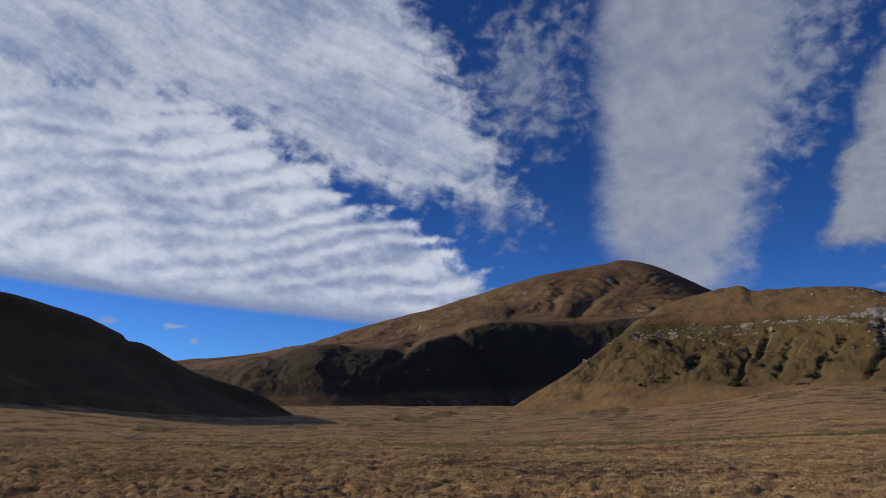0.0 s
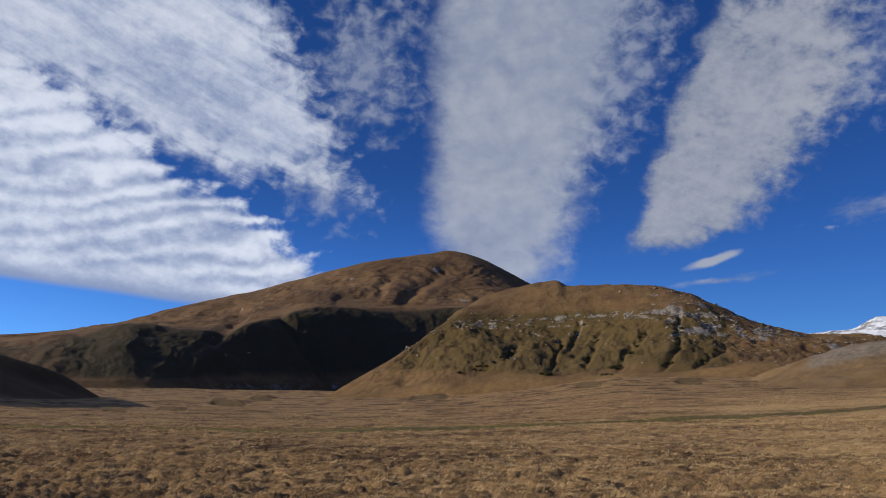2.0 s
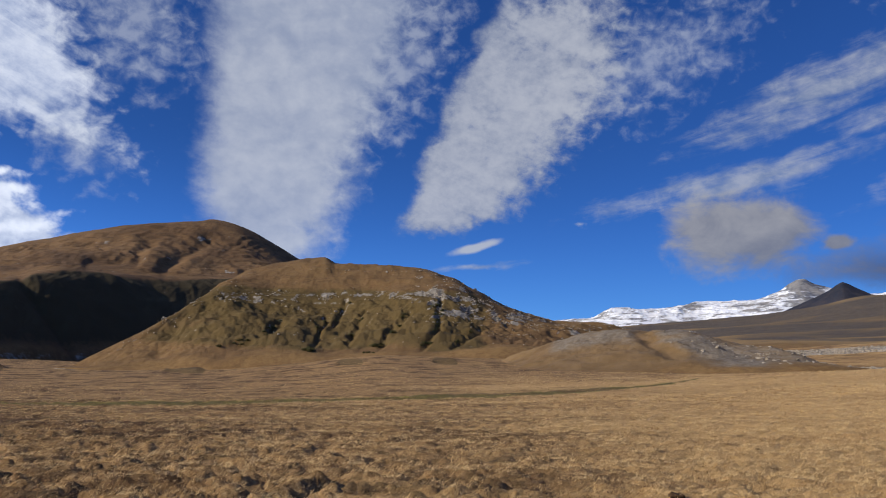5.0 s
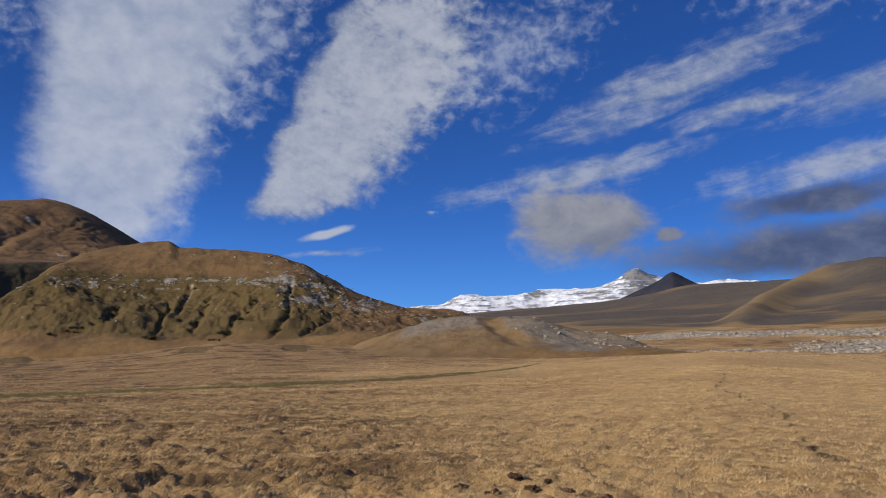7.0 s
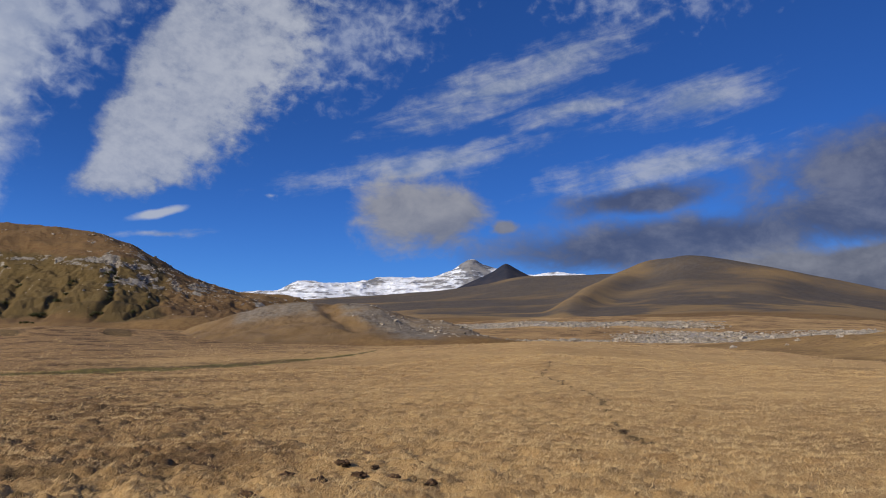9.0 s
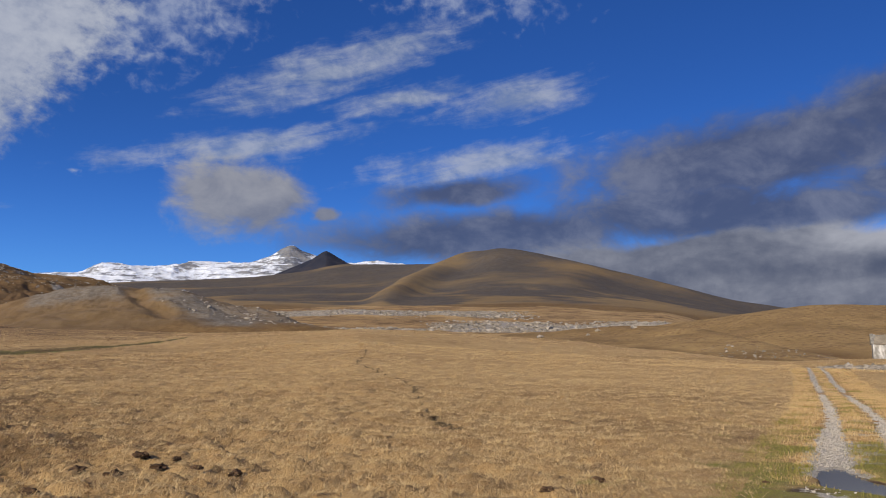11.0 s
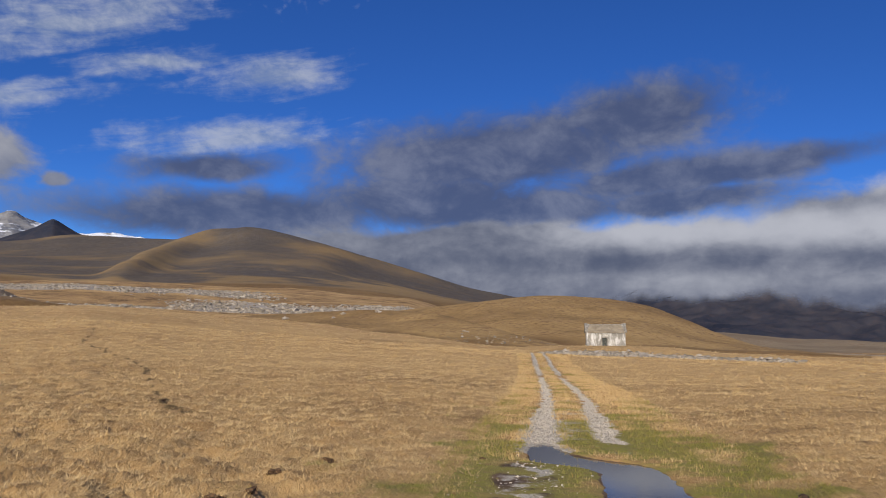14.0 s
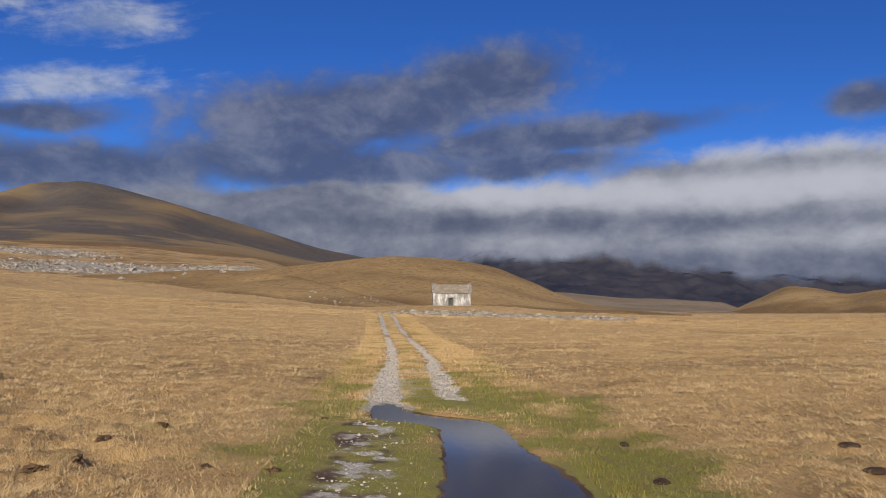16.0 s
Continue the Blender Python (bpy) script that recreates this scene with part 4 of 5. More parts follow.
hill("hill_low", SLOPE_MOUND, [
    [(-58, 240, 2.0), (-66, 235, 1.6), (-72, 220, 1.3), (-78, 200, 0.9), (-83, 175, 0.55), (-88, 160, 0.35), (-92, 160, 0.2)],
    [(-58, 330, 2.3), (-66, 320, 2.3), (-72, 290, 2.3), (-78, 250, 2.2), (-83, 205, 1.4), (-88, 175, 0.6), (-92, 170, 0.2)],
    [(-58, 380, 2.3), (-66, 370, 2.55), (-72, 340, 2.75), (-75.4, 320, 2.95), (-79.2, 290, 2.8), (-83.8, 240, 1.85), (-88, 200, 0.7), (-92, 190, 0.2)],
    [(-58, 480, 1.8), (-76, 460, 2), (-92, 300, 0)]],
    300, 70, 0.7, 30, "low grassy rise of dry brown turf", "hill", 0.5, paint_rise)

hill("hill_mound", SLOPE_MOUND, [
    [(-70, 300, 1.4), (-79, 220, 0.9), (-86, 190, 0.4), (-93, 185, 0.35), (-99, 190, 0.25), (-103, 200, 0.2), (-108, 230, 0.0)],
    [(-70, 360, 2), (-79, 280, 2.2), (-86, 250, 2.6), (-93, 250, 2.4), (-99, 245, 0.9), (-103, 240, 0.35), (-108, 250, 0.0)],
    [(-70, 400, 2.6), (-75.4, 380, 2.8), (-79.2, 360, 3.15), (-81.9, 350, 3.43), (-83.8, 345, 3.68), (-87.8, 340, 4.03), (-90.9, 335, 3.88), (-94.1, 330, 3.41), (-96.9, 320, 2.41), (-99.6, 310, 1.23), (-101.9, 300, 0.5), (-108, 300, -0.2)],
    [(-70, 550, 1), (-90, 520, 1), (-108, 420, -1)]],
    340, 120, 0.8, 40, "smooth rounded mound of straw-coloured grass behind the hut", "hill", 0.5, paint_mound)

hill("hill_right", SLOPE_MOUND, [
    [(-104, 620, 0.1), (-110, 560, 0.1), (-116, 500, 0.05), (-124, 420, 0.0), (-140, 420, 0)],
    [(-104, 700, 0.1), (-109.8, 700, 0.15), (-112.1, 690, 1.0), (-114.2, 680, 1.83), (-115.5, 670, 1.7), (-117.5, 640, 1.32), (-119.6, 600, 1.58), (-126, 580, 2.2), (-140, 600, 0.3)],
    [(-104, 900, 0), (-115, 900, 0), (-140, 800, 0)]],
    240, 60, 1.2, 60, "small grassy hill beyond the plain", "hill", 0.5, paint_right)

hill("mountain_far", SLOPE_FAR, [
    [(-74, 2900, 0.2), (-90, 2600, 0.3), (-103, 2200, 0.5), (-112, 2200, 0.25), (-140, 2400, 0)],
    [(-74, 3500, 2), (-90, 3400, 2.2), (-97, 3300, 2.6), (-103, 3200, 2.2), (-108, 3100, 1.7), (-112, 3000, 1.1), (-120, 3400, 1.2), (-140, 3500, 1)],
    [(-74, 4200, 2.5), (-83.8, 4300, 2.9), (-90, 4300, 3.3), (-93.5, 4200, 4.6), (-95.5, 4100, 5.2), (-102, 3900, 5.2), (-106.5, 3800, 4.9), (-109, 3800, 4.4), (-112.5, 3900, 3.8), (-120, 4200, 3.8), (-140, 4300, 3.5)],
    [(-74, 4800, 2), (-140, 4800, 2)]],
    360, 100, 45.0, 500, "rocky mountainside under a cloud bank, its shade and haze painted in", "mountain", 0.55, paint_far, True, 1.5, 0.0)

hill("hill_plain", SLOPE_PLAIN, [
    [(-90, 720, 0.15), (-100, 700, 0.1), (-106, 680, 0.05), (-112, 700, 0.0)],
    [(-90, 900, 1.3), (-97, 900, 0.95), (-100, 900, 0.85), (-103.4, 900, 0.62), (-107, 900, 0.5), (-109.7, 900, 0.4), (-112, 900, 0.1)],
    [(-90, 1150, 2.2), (-97, 1150, 1.65), (-99.6, 1150, 1.48), (-103.4, 1150, 1.12), (-107.1, 1150, 1.0), (-109.7, 1150, 0.78), (-112, 1150, 0.2)],
    [(-90, 1400, 0.5), (-100, 1400, 0.3), (-112, 1400, -0.2)]],
    200, 60, 2.5, 70, "pale stony plain sloping up beyond the mound", "hill", 0.5, paint_plain, False, 1.5, 0.0)

# ---- track, puddle, hut ----
def part(name, bm, mat, parent, label=""):
    me = bpy.data.meshes.new(name)
    bm.to_mesh(me)
    bm.free()
    me.materials.append(mat)
    ob = new(name, me)
    ob.parent = parent
    return tagged(ob, label) if label else ob


def pool_depth(x, y):
    """How far inside the puddle's rim, in metres; negative on land."""
    left = curve(x, (4, 5.5, 10.4, 12, 14.3, 14.8, 15.3, 16, 17.5, 18.3, 18.7), (-0.6, 0.35, -0.13, -0.16, -0.13, 0.3, 0.95, 1.15, 1.16, 1.0, 0.8))
    right = curve(x, (4, 6.2, 9.7, 10.9, 12, 14.8, 15.6, 16, 16.7, 18.7), (-0.7, -1.7, -1.8, -1.7, -1.5, -1.25, -0.9, -0.35, 0.17, 0.82))
    d = np.minimum(left - y, y - right) - smooth(18.2, 18.8, x) * 0.5 - smooth(18.8, 19.5, x) * 5
    return d + fbm(x, y, 0.5, 4, 0.6) * 0.07 - smooth(6.6, 5.0, x) * 2.5


WATER = -0.175


def track_mesh():
    u = np.concatenate([np.arange(3, 30, 0.07), np.arange(30, 60, 0.2), np.arange(60, 134, 0.5)])
    w = np.concatenate([np.linspace(-2.3, 2.3, 76)])
    x = np.broadcast_to(u[:, None], (len(u), len(w))).copy()
    y = w[None, :] - track_side(x, np.zeros_like(x))
    z = meadow_height(x, y)
    # ruts
    drift = 0.12 * fbm(x, x * 0, 14, 2)
    left, right = np.abs(w[None, :] - 0.78 + drift), np.abs(w[None, :] + 0.76 + drift)
    wide_l = 0.27 + 0.30 * smooth(30, 21, x) * smooth(15, 17.5, x) + 0.30 * fbm(x, y, 0.8, 4, 0.6)
    wide_r = 0.25 + 0.14 * smooth(34, 22, x) + 0.30 * fbm(x, y + 9, 0.8, 4, 0.6)
    rut = np.maximum(smooth(0.2, -0.2, left - wide_l) * smooth(15.5, 17, x), smooth(0.2, -0.2, right - wide_r) * smooth(16.0, 21.5, x + 5 * fbm(x, y, 1.4, 4)))
    rut = rut * (1 - 0.6 * np.exp(-((x - 64) / 2.5) ** 2))
    bare = np.exp(-((w[None, :] - 1.0) / 0.55) ** 4) * (1 - smooth(14.2, 15.4, x)) * smooth(-0.6, 0.1, fbm(x, y, 1.3, 4) + 0.25)
    centre = np.exp(-(w[None, :] / 0.45) ** 2) * smooth(17, 20, x) * 0.55 * smooth(-0.1, 0.3, fbm(x, y, 1.1, 4))
    z = z - 0.05 * rut + fbm(x, y, 0.35, 3) * 0.022 * smooth(35, 18, x)
    deep = pool_depth(x, y)
    z = np.minimum(z, WATER + 0.05 + 0.0 * z) * smooth(-0.9, -0.1, deep) + z * (1 - smooth(-0.9, -0.1, deep))
    z = z - 0.10 * smooth(-0.12, 0.35, deep)
    z = z - 0.10 * smooth(2.05, 2.3, np.abs(w[None, :]))
    z = z - 0.3 * smooth(6.2, 4.4, x)
    shore = smooth(0.0, 0.1, deep)
    attrs = {"stone": np.clip(rut * (0.9 + 0.5 * fbm(x, y, 1.2, 3)) + centre + bare * (0.46 + 0.55 * fbm(x, y + 5, 0.5, 4, 0.7)), 0, 1), "soil_and_shade": np.clip(shore + bare * (0.55 + 0.9 * fbm(x, y, 0.9, 3)), 0, 1),
             "green": np.clip(0.75 - 0.6 * smooth(18, 36, x) + 0.8 * fbm(x, y, 2.2, 4), 0, 1)}
    return tagged(grid_mesh("track", np.stack([x, y, z], -1), TRACK, attrs), "rough farm track with two pale gravel ruts", "track", kind="structure")


def track_material():
    m, t, sh, p = material("track_surface")
    mid, small, grit = noise_of(p, 0.8, 5, 0.6), noise_of(p, 6.0, 5, 0.7), noise_of(p, 28.0, 3, 0.7)
    grass = blend((attribute(t, "green") + (mid - 0.5) * 1.1).step(0.3, 0.75), blend(small.step(0.35, 0.7), TAN, STRAW, t), blend(small.step(0.3, 0.7), OLIVE, MOSS, t), t)
    grass = blend(small.step(0.55, 0.75) * 0.5, grass, (0.06, 0.05, 0.02), t)
    gravel = blend(grit.step(0.35, 0.65), (0.34, 0.30, 0.235), (0.62, 0.56, 0.46), t)
    gravel = blend(mid.step(0.5, 0.7) * 0.5, gravel, (0.20, 0.16, 0.11), t)
    c = blend((attribute(t, "soil_and_shade") + (small - 0.5) * 0.6).step(0.3, 0.7), grass, blend(mid.step(0.4, 0.6), (0.085, 0.052, 0.032), (0.155, 0.10, 0.062), t), t)
    c = blend((attribute(t, "stone") + (small - 0.5) * 0.9).step(0.35, 0.6), c, gravel, t)
    finish(t, sh, c, 0.9, small + grit * 0.5, 0.8, 0.05)
    return m


TRACK = track_material()
track_mesh()


def water_material():
    m, t, sh, p = material("still_water")
    sh.inputs["Base Color"].default_value = (0.06, 0.05, 0.04, 1)
    sh.inputs["Roughness"].default_value, sh.inputs["IOR"].default_value = 0.07, 1.33
    bump = t.nodes.new("ShaderNodeBump")
    bump.inputs["Strength"].default_value, bump.inputs["Distance"].default_value = 0.05, 0.01
    t.links.new(noise_of(p, 9.0, 3).socket, bump.inputs["Height"])
    t.links.new(bump.outputs[0], sh.inputs["Normal"])
    return m


def puddle():
    """The water's level sheet, cut to a little outside its shore."""
    bm = bmesh.new()
    s = 0.12
    ii, jj = np.meshgrid(np.arange(int(3.2 / s), int(19.2 / s)), np.arange(int(-2.1 / s), int(1.9 / s)), indexing="ij")
    inside = pool_depth(ii * s + s / 2, jj * s + s / 2) > -0.3
    cells = {}
    for i, j in zip(ii[inside].tolist(), jj[inside].tolist()):
        vs = []
        for a, b in ((i, j), (i + 1, j), (i + 1, j + 1), (i, j + 1)):
            if (a, b) not in cells:
                cells[a, b] = bm.verts.new((a * s, b * s, WATER))
            vs.append(cells[a, b])
        bm.faces.new(vs)
    ob = part("puddle", bm, water_material(), None)
    return tagged(ob, "long muddy puddle lying in the track's rut", "puddle", kind="structure")


puddle()


def box(bm, x0, x1, y0, y1, z0, z1):
    vs = [bm.verts.new((x, y, z)) for z in (z0, z1) for x, y in ((x0, y0), (x1, y0), (x1, y1), (x0, y1))]
    for f in ((0, 3, 2, 1), (4, 5, 6, 7), (0, 1, 5, 4), (1, 2, 6, 5), (2, 3, 7, 6), (3, 0, 4, 7)):
        bm.faces.new([vs[i] for i in f])
    return vs


def rough_up(bm, size, amount):
    for v in bm.verts:
        v.co += Vector(noise.noise_vector(v.co / size)) * amount


def whitewash_material():
    m, t, sh, p = material("worn_whitewash")
    x, y, z = split(p)
    streaks = noise_of(combine(x * 1.0, y * 1.3, z * 0.45), 1.1, 6, 0.65, 0.4)
    small = noise_of(p, 5.0, 5, 0.7)
    c = blend((streaks + (small - 0.5) * 0.35).step(0.34, 0.58), (0.60, 0.585, 0.545), (0.22, 0.205, 0.175), t)
    finish(t, sh, c, 0.9, small, 0.5, 0.05)
    return m


def roof_material():
    m, t, sh, p = material("stone_slab_roof")
    mid, small = noise_of(p, 0.9, 5, 0.6), noise_of(p, 5.0, 5, 0.7)
    c = blend(mid.step(0.4, 0.65), (0.235, 0.195, 0.14), (0.33, 0.28, 0.205), t)
    c = blend(small.step(0.5, 0.7) * 0.6, c, (0.16, 0.13, 0.10), t)
    finish(t, sh, c, 0.9, small, 0.6, 0.06)
    return m


def plain_material(name, dark, light, scale, roughness=0.9):
    m, t, sh, p = material(name)
    n = noise_of(p, scale, 6, 0.65)
    finish(t, sh, blend(n.step(0.35, 0.65), dark, light, t), roughness, n, 0.5, 0.3 / scale)
    return m


WHITEWASH, ROOF = whitewash_material(), roof_material()
STONE = plain_material("grey_stone", (0.16, 0.145, 0.12), (0.32, 0.295, 0.25), 2.5)
DOOR = plain_material("weathered_grey_door", (0.05, 0.055, 0.05), (0.10, 0.105, 0.095), 6.0)


def hut():
    """A small stone hut: local x runs along its front, local -y faces the track."""
    root = new("hut")
    half, deep, wall, ridge, thick = 3.5, 4.4, 2.45, 3.95, 0.5
    door_x, door_w, door_h = -0.25, 0.42, 1.5
    bm = bmesh.new()

    def wall_piece(x0, x1, y0, y1, z0, z1):
        box(bm, x0, x1, y0, y1, z0, z1)

    wall_piece(-half, door_x - door_w, 0, thick, -0.6, wall)
    wall_piece(door_x + door_w, half, 0, thick, -0.6, wall)
    wall_piece(door_x - door_w, door_x + door_w, 0, thick, door_h, wall)
    bmesh.ops.subdivide_edges(bm, edges=[e for e in bm.edges if e.calc_length() > 0.6], cuts=5, use_grid_fill=True)
    rough_up(bm, 0.9, 0.05)
    part("front_wall", bm, WHITEWASH, root, "whitewashed front wall, streaked and flaking")
    bm = bmesh.new()
    box(bm, -half, half, deep - thick, deep, -0.6, wall)
    rough_up(bm, 0.9, 0.04)
    part("back_wall", bm, WHITEWASH, root)
    for sx in (-1, 1):
        bm = bmesh.new()
        x0, x1 = sorted((sx * half, sx * (half - thick)))
        prof = [(thick, -0.6), (deep - thick, -0.6), (deep - thick, wall - 0.02), (deep - 0.0, wall), (deep / 2, ridge + 0.18), (0.0, wall), (thick, wall - 0.02)]
        a = [bm.verts.new((x0, y, z)) for y, z in prof]
        b = [bm.verts.new((x1, y, z)) for y, z in prof]
        bm.faces.new(a[::-1])
        bm.faces.new(b)
        for i in range(len(prof)):
            k = (i + 1) % len(prof)
            bm.faces.new((a[i], a[k], b[k], b[i]))
        bmesh.ops.recalc_face_normals(bm, faces=bm.faces)
        part("gable_wall", bm, WHITEWASH, root)
        bm = bmesh.new()
        for side in (0, 1):
            for i in range(6):
                t0, t1 = i / 6, (i + 1) / 6 - 0.015
                y0, y1 = (-0.16 + (deep / 2 + 0.16) * t0, -0.16 + (deep / 2 + 0.16) * t1)
                z0, z1 = wall - 0.02 + (ridge - wall + 0.1) * t0, wall - 0.02 + (ridge - wall + 0.1) * t1
                if side:
                    y0, y1 = deep - y0, deep - y1
                vs = box(bm, sx * half - 0.24, sx * half + 0.24, 0, 1, 0, 1)
                for v, (yy, zz) in zip(vs, ((y0, z0), (y0, z0), (y1, z1), (y1, z1), (y0, z0 + 0.26), (y0, z0 + 0.26), (y1, z1 + 0.26), (y1, z1 + 0.26))):
                    v.co.y, v.co.z = yy, zz
        bmesh.ops.recalc_face_normals(bm, faces=bm.faces)
        rough_up(bm, 0.5, 0.05)
        part("gable_coping", bm, STONE, root, "raised row of rough coping stones")
    for side in (0, 1):
        bm = bmesh.new()
        rng = random.Random(5 + side)
        rows = 9
        for i in range(rows):
            x = -half + 0.25
            while x < half - 0.25:
                w = rng.uniform(0.35, 0.75)
                x1 = min(x + w, half - 0.25)
                t0, t1 = i / rows, (i + 1.35) / rows
                y0, y1 = -0.25 + (deep / 2 + 0.25) * t0, min(-0.25 + (deep / 2 + 0.25) * t1, deep / 2)
                z0, z1 = wall - 0.1 + (ridge - wall + 0.1) * t0, wall - 0.1 + (ridge - wall + 0.1) * min(t1, 1.0)
                lift = rng.uniform(0.05, 0.09)
                yy0, yy1 = (y0, y1) if not side else (deep - y0, deep - y1)
                vs = box(bm, x + 0.01, x1 - 0.01, 0, 1, 0, 1)
                for v, (a, b) in zip(vs, ((yy0, z0 + 0.03), (yy0, z0 + 0.03), (yy1, z1), (yy1, z1), (yy0, z0 + 0.03 + lift), (yy0, z0 + 0.03 + lift), (yy1, z1 + 0.04), (yy1, z1 + 0.04))):
                    v.co.y, v.co.z = a, b
                x = x1
        bmesh.ops.recalc_face_normals(bm, faces=bm.faces)
        part("roof_slope", bm, ROOF, root, "brownish stone-slab roof slope")
    bm = bmesh.new()
    for i in range(12):
        x0 = -half + 0.25 + i * (2 * half - 0.5) / 12
        box(bm, x0, x0 + (2 * half - 0.5) / 12 - 0.015, deep / 2 - 0.2, deep / 2 + 0.2, ridge - 0.02, ridge + 0.09)
    rough_up(bm, 0.5, 0.03)
    part("ridge_stones", bm, STONE, root)
    bm = bmesh.new()
    for i in range(4):
        w = 2 * door_w / 4
        box(bm, door_x - door_w + i * w + 0.005, door_x - door_w + (i + 1) * w - 0.005, 0.3, 0.36, -0.05, door_h - 0.02)
    door = part("door", bm, DOOR, root, "closed weathered plank door")
    bm = bmesh.new()
    box(bm, door_x + 0.22, door_x + 0.3, 0.25, 0.3, 0.7, 0.82)
    part("latch", bm, STONE, door)
    bm = bmesh.new()
    box(bm, door_x - door_w - 0.2, door_x + door_w + 0.2, -0.06, 0.3, door_h, door_h + 0.2)
    rough_up(bm, 0.4, 0.02)
    part("lintel", bm, STONE, root, "grey stone lintel")
    for sx in (-1, 1):
        bm = bmesh.new()
        x0 = door_x + sx * (door_w + 0.08)
        box(bm, x0 - 0.09, x0 + 0.09, -0.05, 0.28, -0.3, door_h)
        rough_up(bm, 0.4, 0.02)
        part("door_jamb", bm, STONE, root)
    root.matrix_basis = pose(HUT[0] - 2.3, HUT[1], HUT_Z + 0.03, 0, 0, -88)
    return tagged(root, "small whitewashed stone hut with stone-slab roof", "hut")


hut()

# ---- grass, stones, clods, shrubs ----
def tri_mesh(name, co, tris, mat, attrs=(), shade=False):
    me = bpy.data.meshes.new(name)
    me.vertices.add(len(co))
    me.vertices.foreach_set("co", np.ascontiguousarray(co, np.float32).reshape(-1))
    me.loops.add(tris.size)
    me.loops.foreach_set("vertex_index", tris.reshape(-1).astype(np.int32))
    me.polygons.add(len(tris))
    me.polygons.foreach_set("loop_start", np.arange(0, tris.size, 3, dtype=np.int32))
    me.polygons.foreach_set("use_smooth", np.full(len(tris), shade))
    for key, values in dict(attrs).items():
        a = me.attributes.new(key, "FLOAT", "POINT")
        a.data.foreach_set("value", np.ascontiguousarray(values, np.float32))
    me.update(calc_edges=True)
    me.materials.append(mat)
    return new(name, me)


def grass_field(name, tufts, blades, az_lo, az_hi, r_lo, r_hi, label):
    rng = np.random.default_rng(21)
    az = rng.uniform(az_lo, az_hi, tufts)
    r = (r_lo ** 0.35 + rng.random(tufts) * (r_hi ** 0.35 - r_lo ** 0.35)) ** (1 / 0.35)
    keep = (r > curve(az, (-120, -90, -45, 0, 30), (5.8, 5.8, 8.5, 15, 15))) & (rng.random(tufts) > np.maximum.reduce(rock_zone(az, r)))
    az, r = az[keep], r[keep]
    x, y = -np.sin(np.radians(az)) * r, np.cos(np.radians(az)) * r
    side, near = np.abs(track_side(x, y)), track_near(x, y)
    green = verge_green(x, y)
    wet = wetness(np.degrees(np.arctan2(-x, y)), r)[1]
    green = np.maximum(green, wet * (0.8 + fbm(x, y, 12, 3)))
    lane = near * (1 - smooth(1.6, 2.2, side))
    keep = (rng.random(len(x)) > lane) & (pool_depth(x, y) < -0.12) & (from_path(x, y, TRAIL) > 0.25 * rng.random(len(x)) + 0.05)
    keep &= rng.random(len(x)) > (0.25 + 0.4 * smooth(-80, -35, az)) * smooth(0.1, -0.5, tussock(x, y))
    keep &= rng.random(len(x)) > 0.35 * gaps(x, y, az)
    x, y, r, az, green = x[keep], y[keep], r[keep], az[keep], green[keep]
    n = len(x)
    clump = tussock(x, y)
    patch = fbm(x, y, 7, 3) + 0.6 * fbm(x, y, 1.7, 2)
    s = np.clip(r / 18, 0.6, 14.0)
    tall = (1 - 0.4 * gaps(x, y, az)) * (0.55 + 0.5 * clump) * (1 - 0.65 * green) * curve(az, (-120, -70, -30, 30), (0.085, 0.085, 0.10, 0.105)) * s ** 0.3 * (1 + 0.14 * np.maximum(s - 4, 0)) * rng.uniform(0.6, 1.3, n)
    # tone also paints dimmer light to the left and shade in the gaps
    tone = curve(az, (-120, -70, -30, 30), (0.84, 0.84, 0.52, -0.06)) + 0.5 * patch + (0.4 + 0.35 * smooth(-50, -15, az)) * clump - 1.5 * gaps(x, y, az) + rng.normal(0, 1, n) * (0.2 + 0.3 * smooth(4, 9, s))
    z = meadow_height(x, y)

    def spread(a):
        return np.repeat(a, blades)

    m = n * blades
    ang = rng.uniform(0, 2 * np.pi, m)
    out = np.abs(rng.normal(0, 1, m)) * 0.12 * spread(s) ** 0.8
    bx, by = spread(x) + np.cos(ang) * out, spread(y) + np.sin(ang) * out
    bz = spread(z) + rng.uniform(-0.02, 0.025, m)
    tilt = np.clip(rng.normal(1.22, 0.24, m), 0.05, 1.52)
    length = spread(tall) * rng.uniform(0.7, 1.9, m)
    stalk = rng.random(m) < 0.004
    length, tilt = np.where(stalk, length * 2.4, length), np.where(stalk, tilt * 0.3, tilt)
    lie = 2.2 * fbm(bx, by, 5, 3) + 0.9
    ang2 = np.where(rng.random(m) < 0.55, lie, ang) + rng.normal(0, 0.6, m)
    tx = bx + np.cos(ang2) * np.sin(tilt) * length + 0.25 * length
    ty = by + np.sin(ang2) * np.sin(tilt) * length - 0.12 * length
    tz = bz + np.cos(tilt) * length
    wide = 0.0068 * spread(s) ** 0.9 * rng.uniform(0.7, 1.4, m) * np.where(stalk, 0.6, 1)
    turn = ang2 + np.pi / 2 + rng.normal(0, 0.5, m)
    wx, wy = np.cos(turn) * wide, np.sin(turn) * wide
    co = np.empty((m, 3, 3))
    co[:, 0] = np.stack([bx - wx, by - wy, bz], 1)
    co[:, 1] = np.stack([bx + wx, by + wy, bz], 1)
    co[:, 2] = np.stack([tx, ty, tz], 1)
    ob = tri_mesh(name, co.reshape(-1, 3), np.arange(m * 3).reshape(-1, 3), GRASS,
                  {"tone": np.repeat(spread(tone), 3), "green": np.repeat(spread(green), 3)})
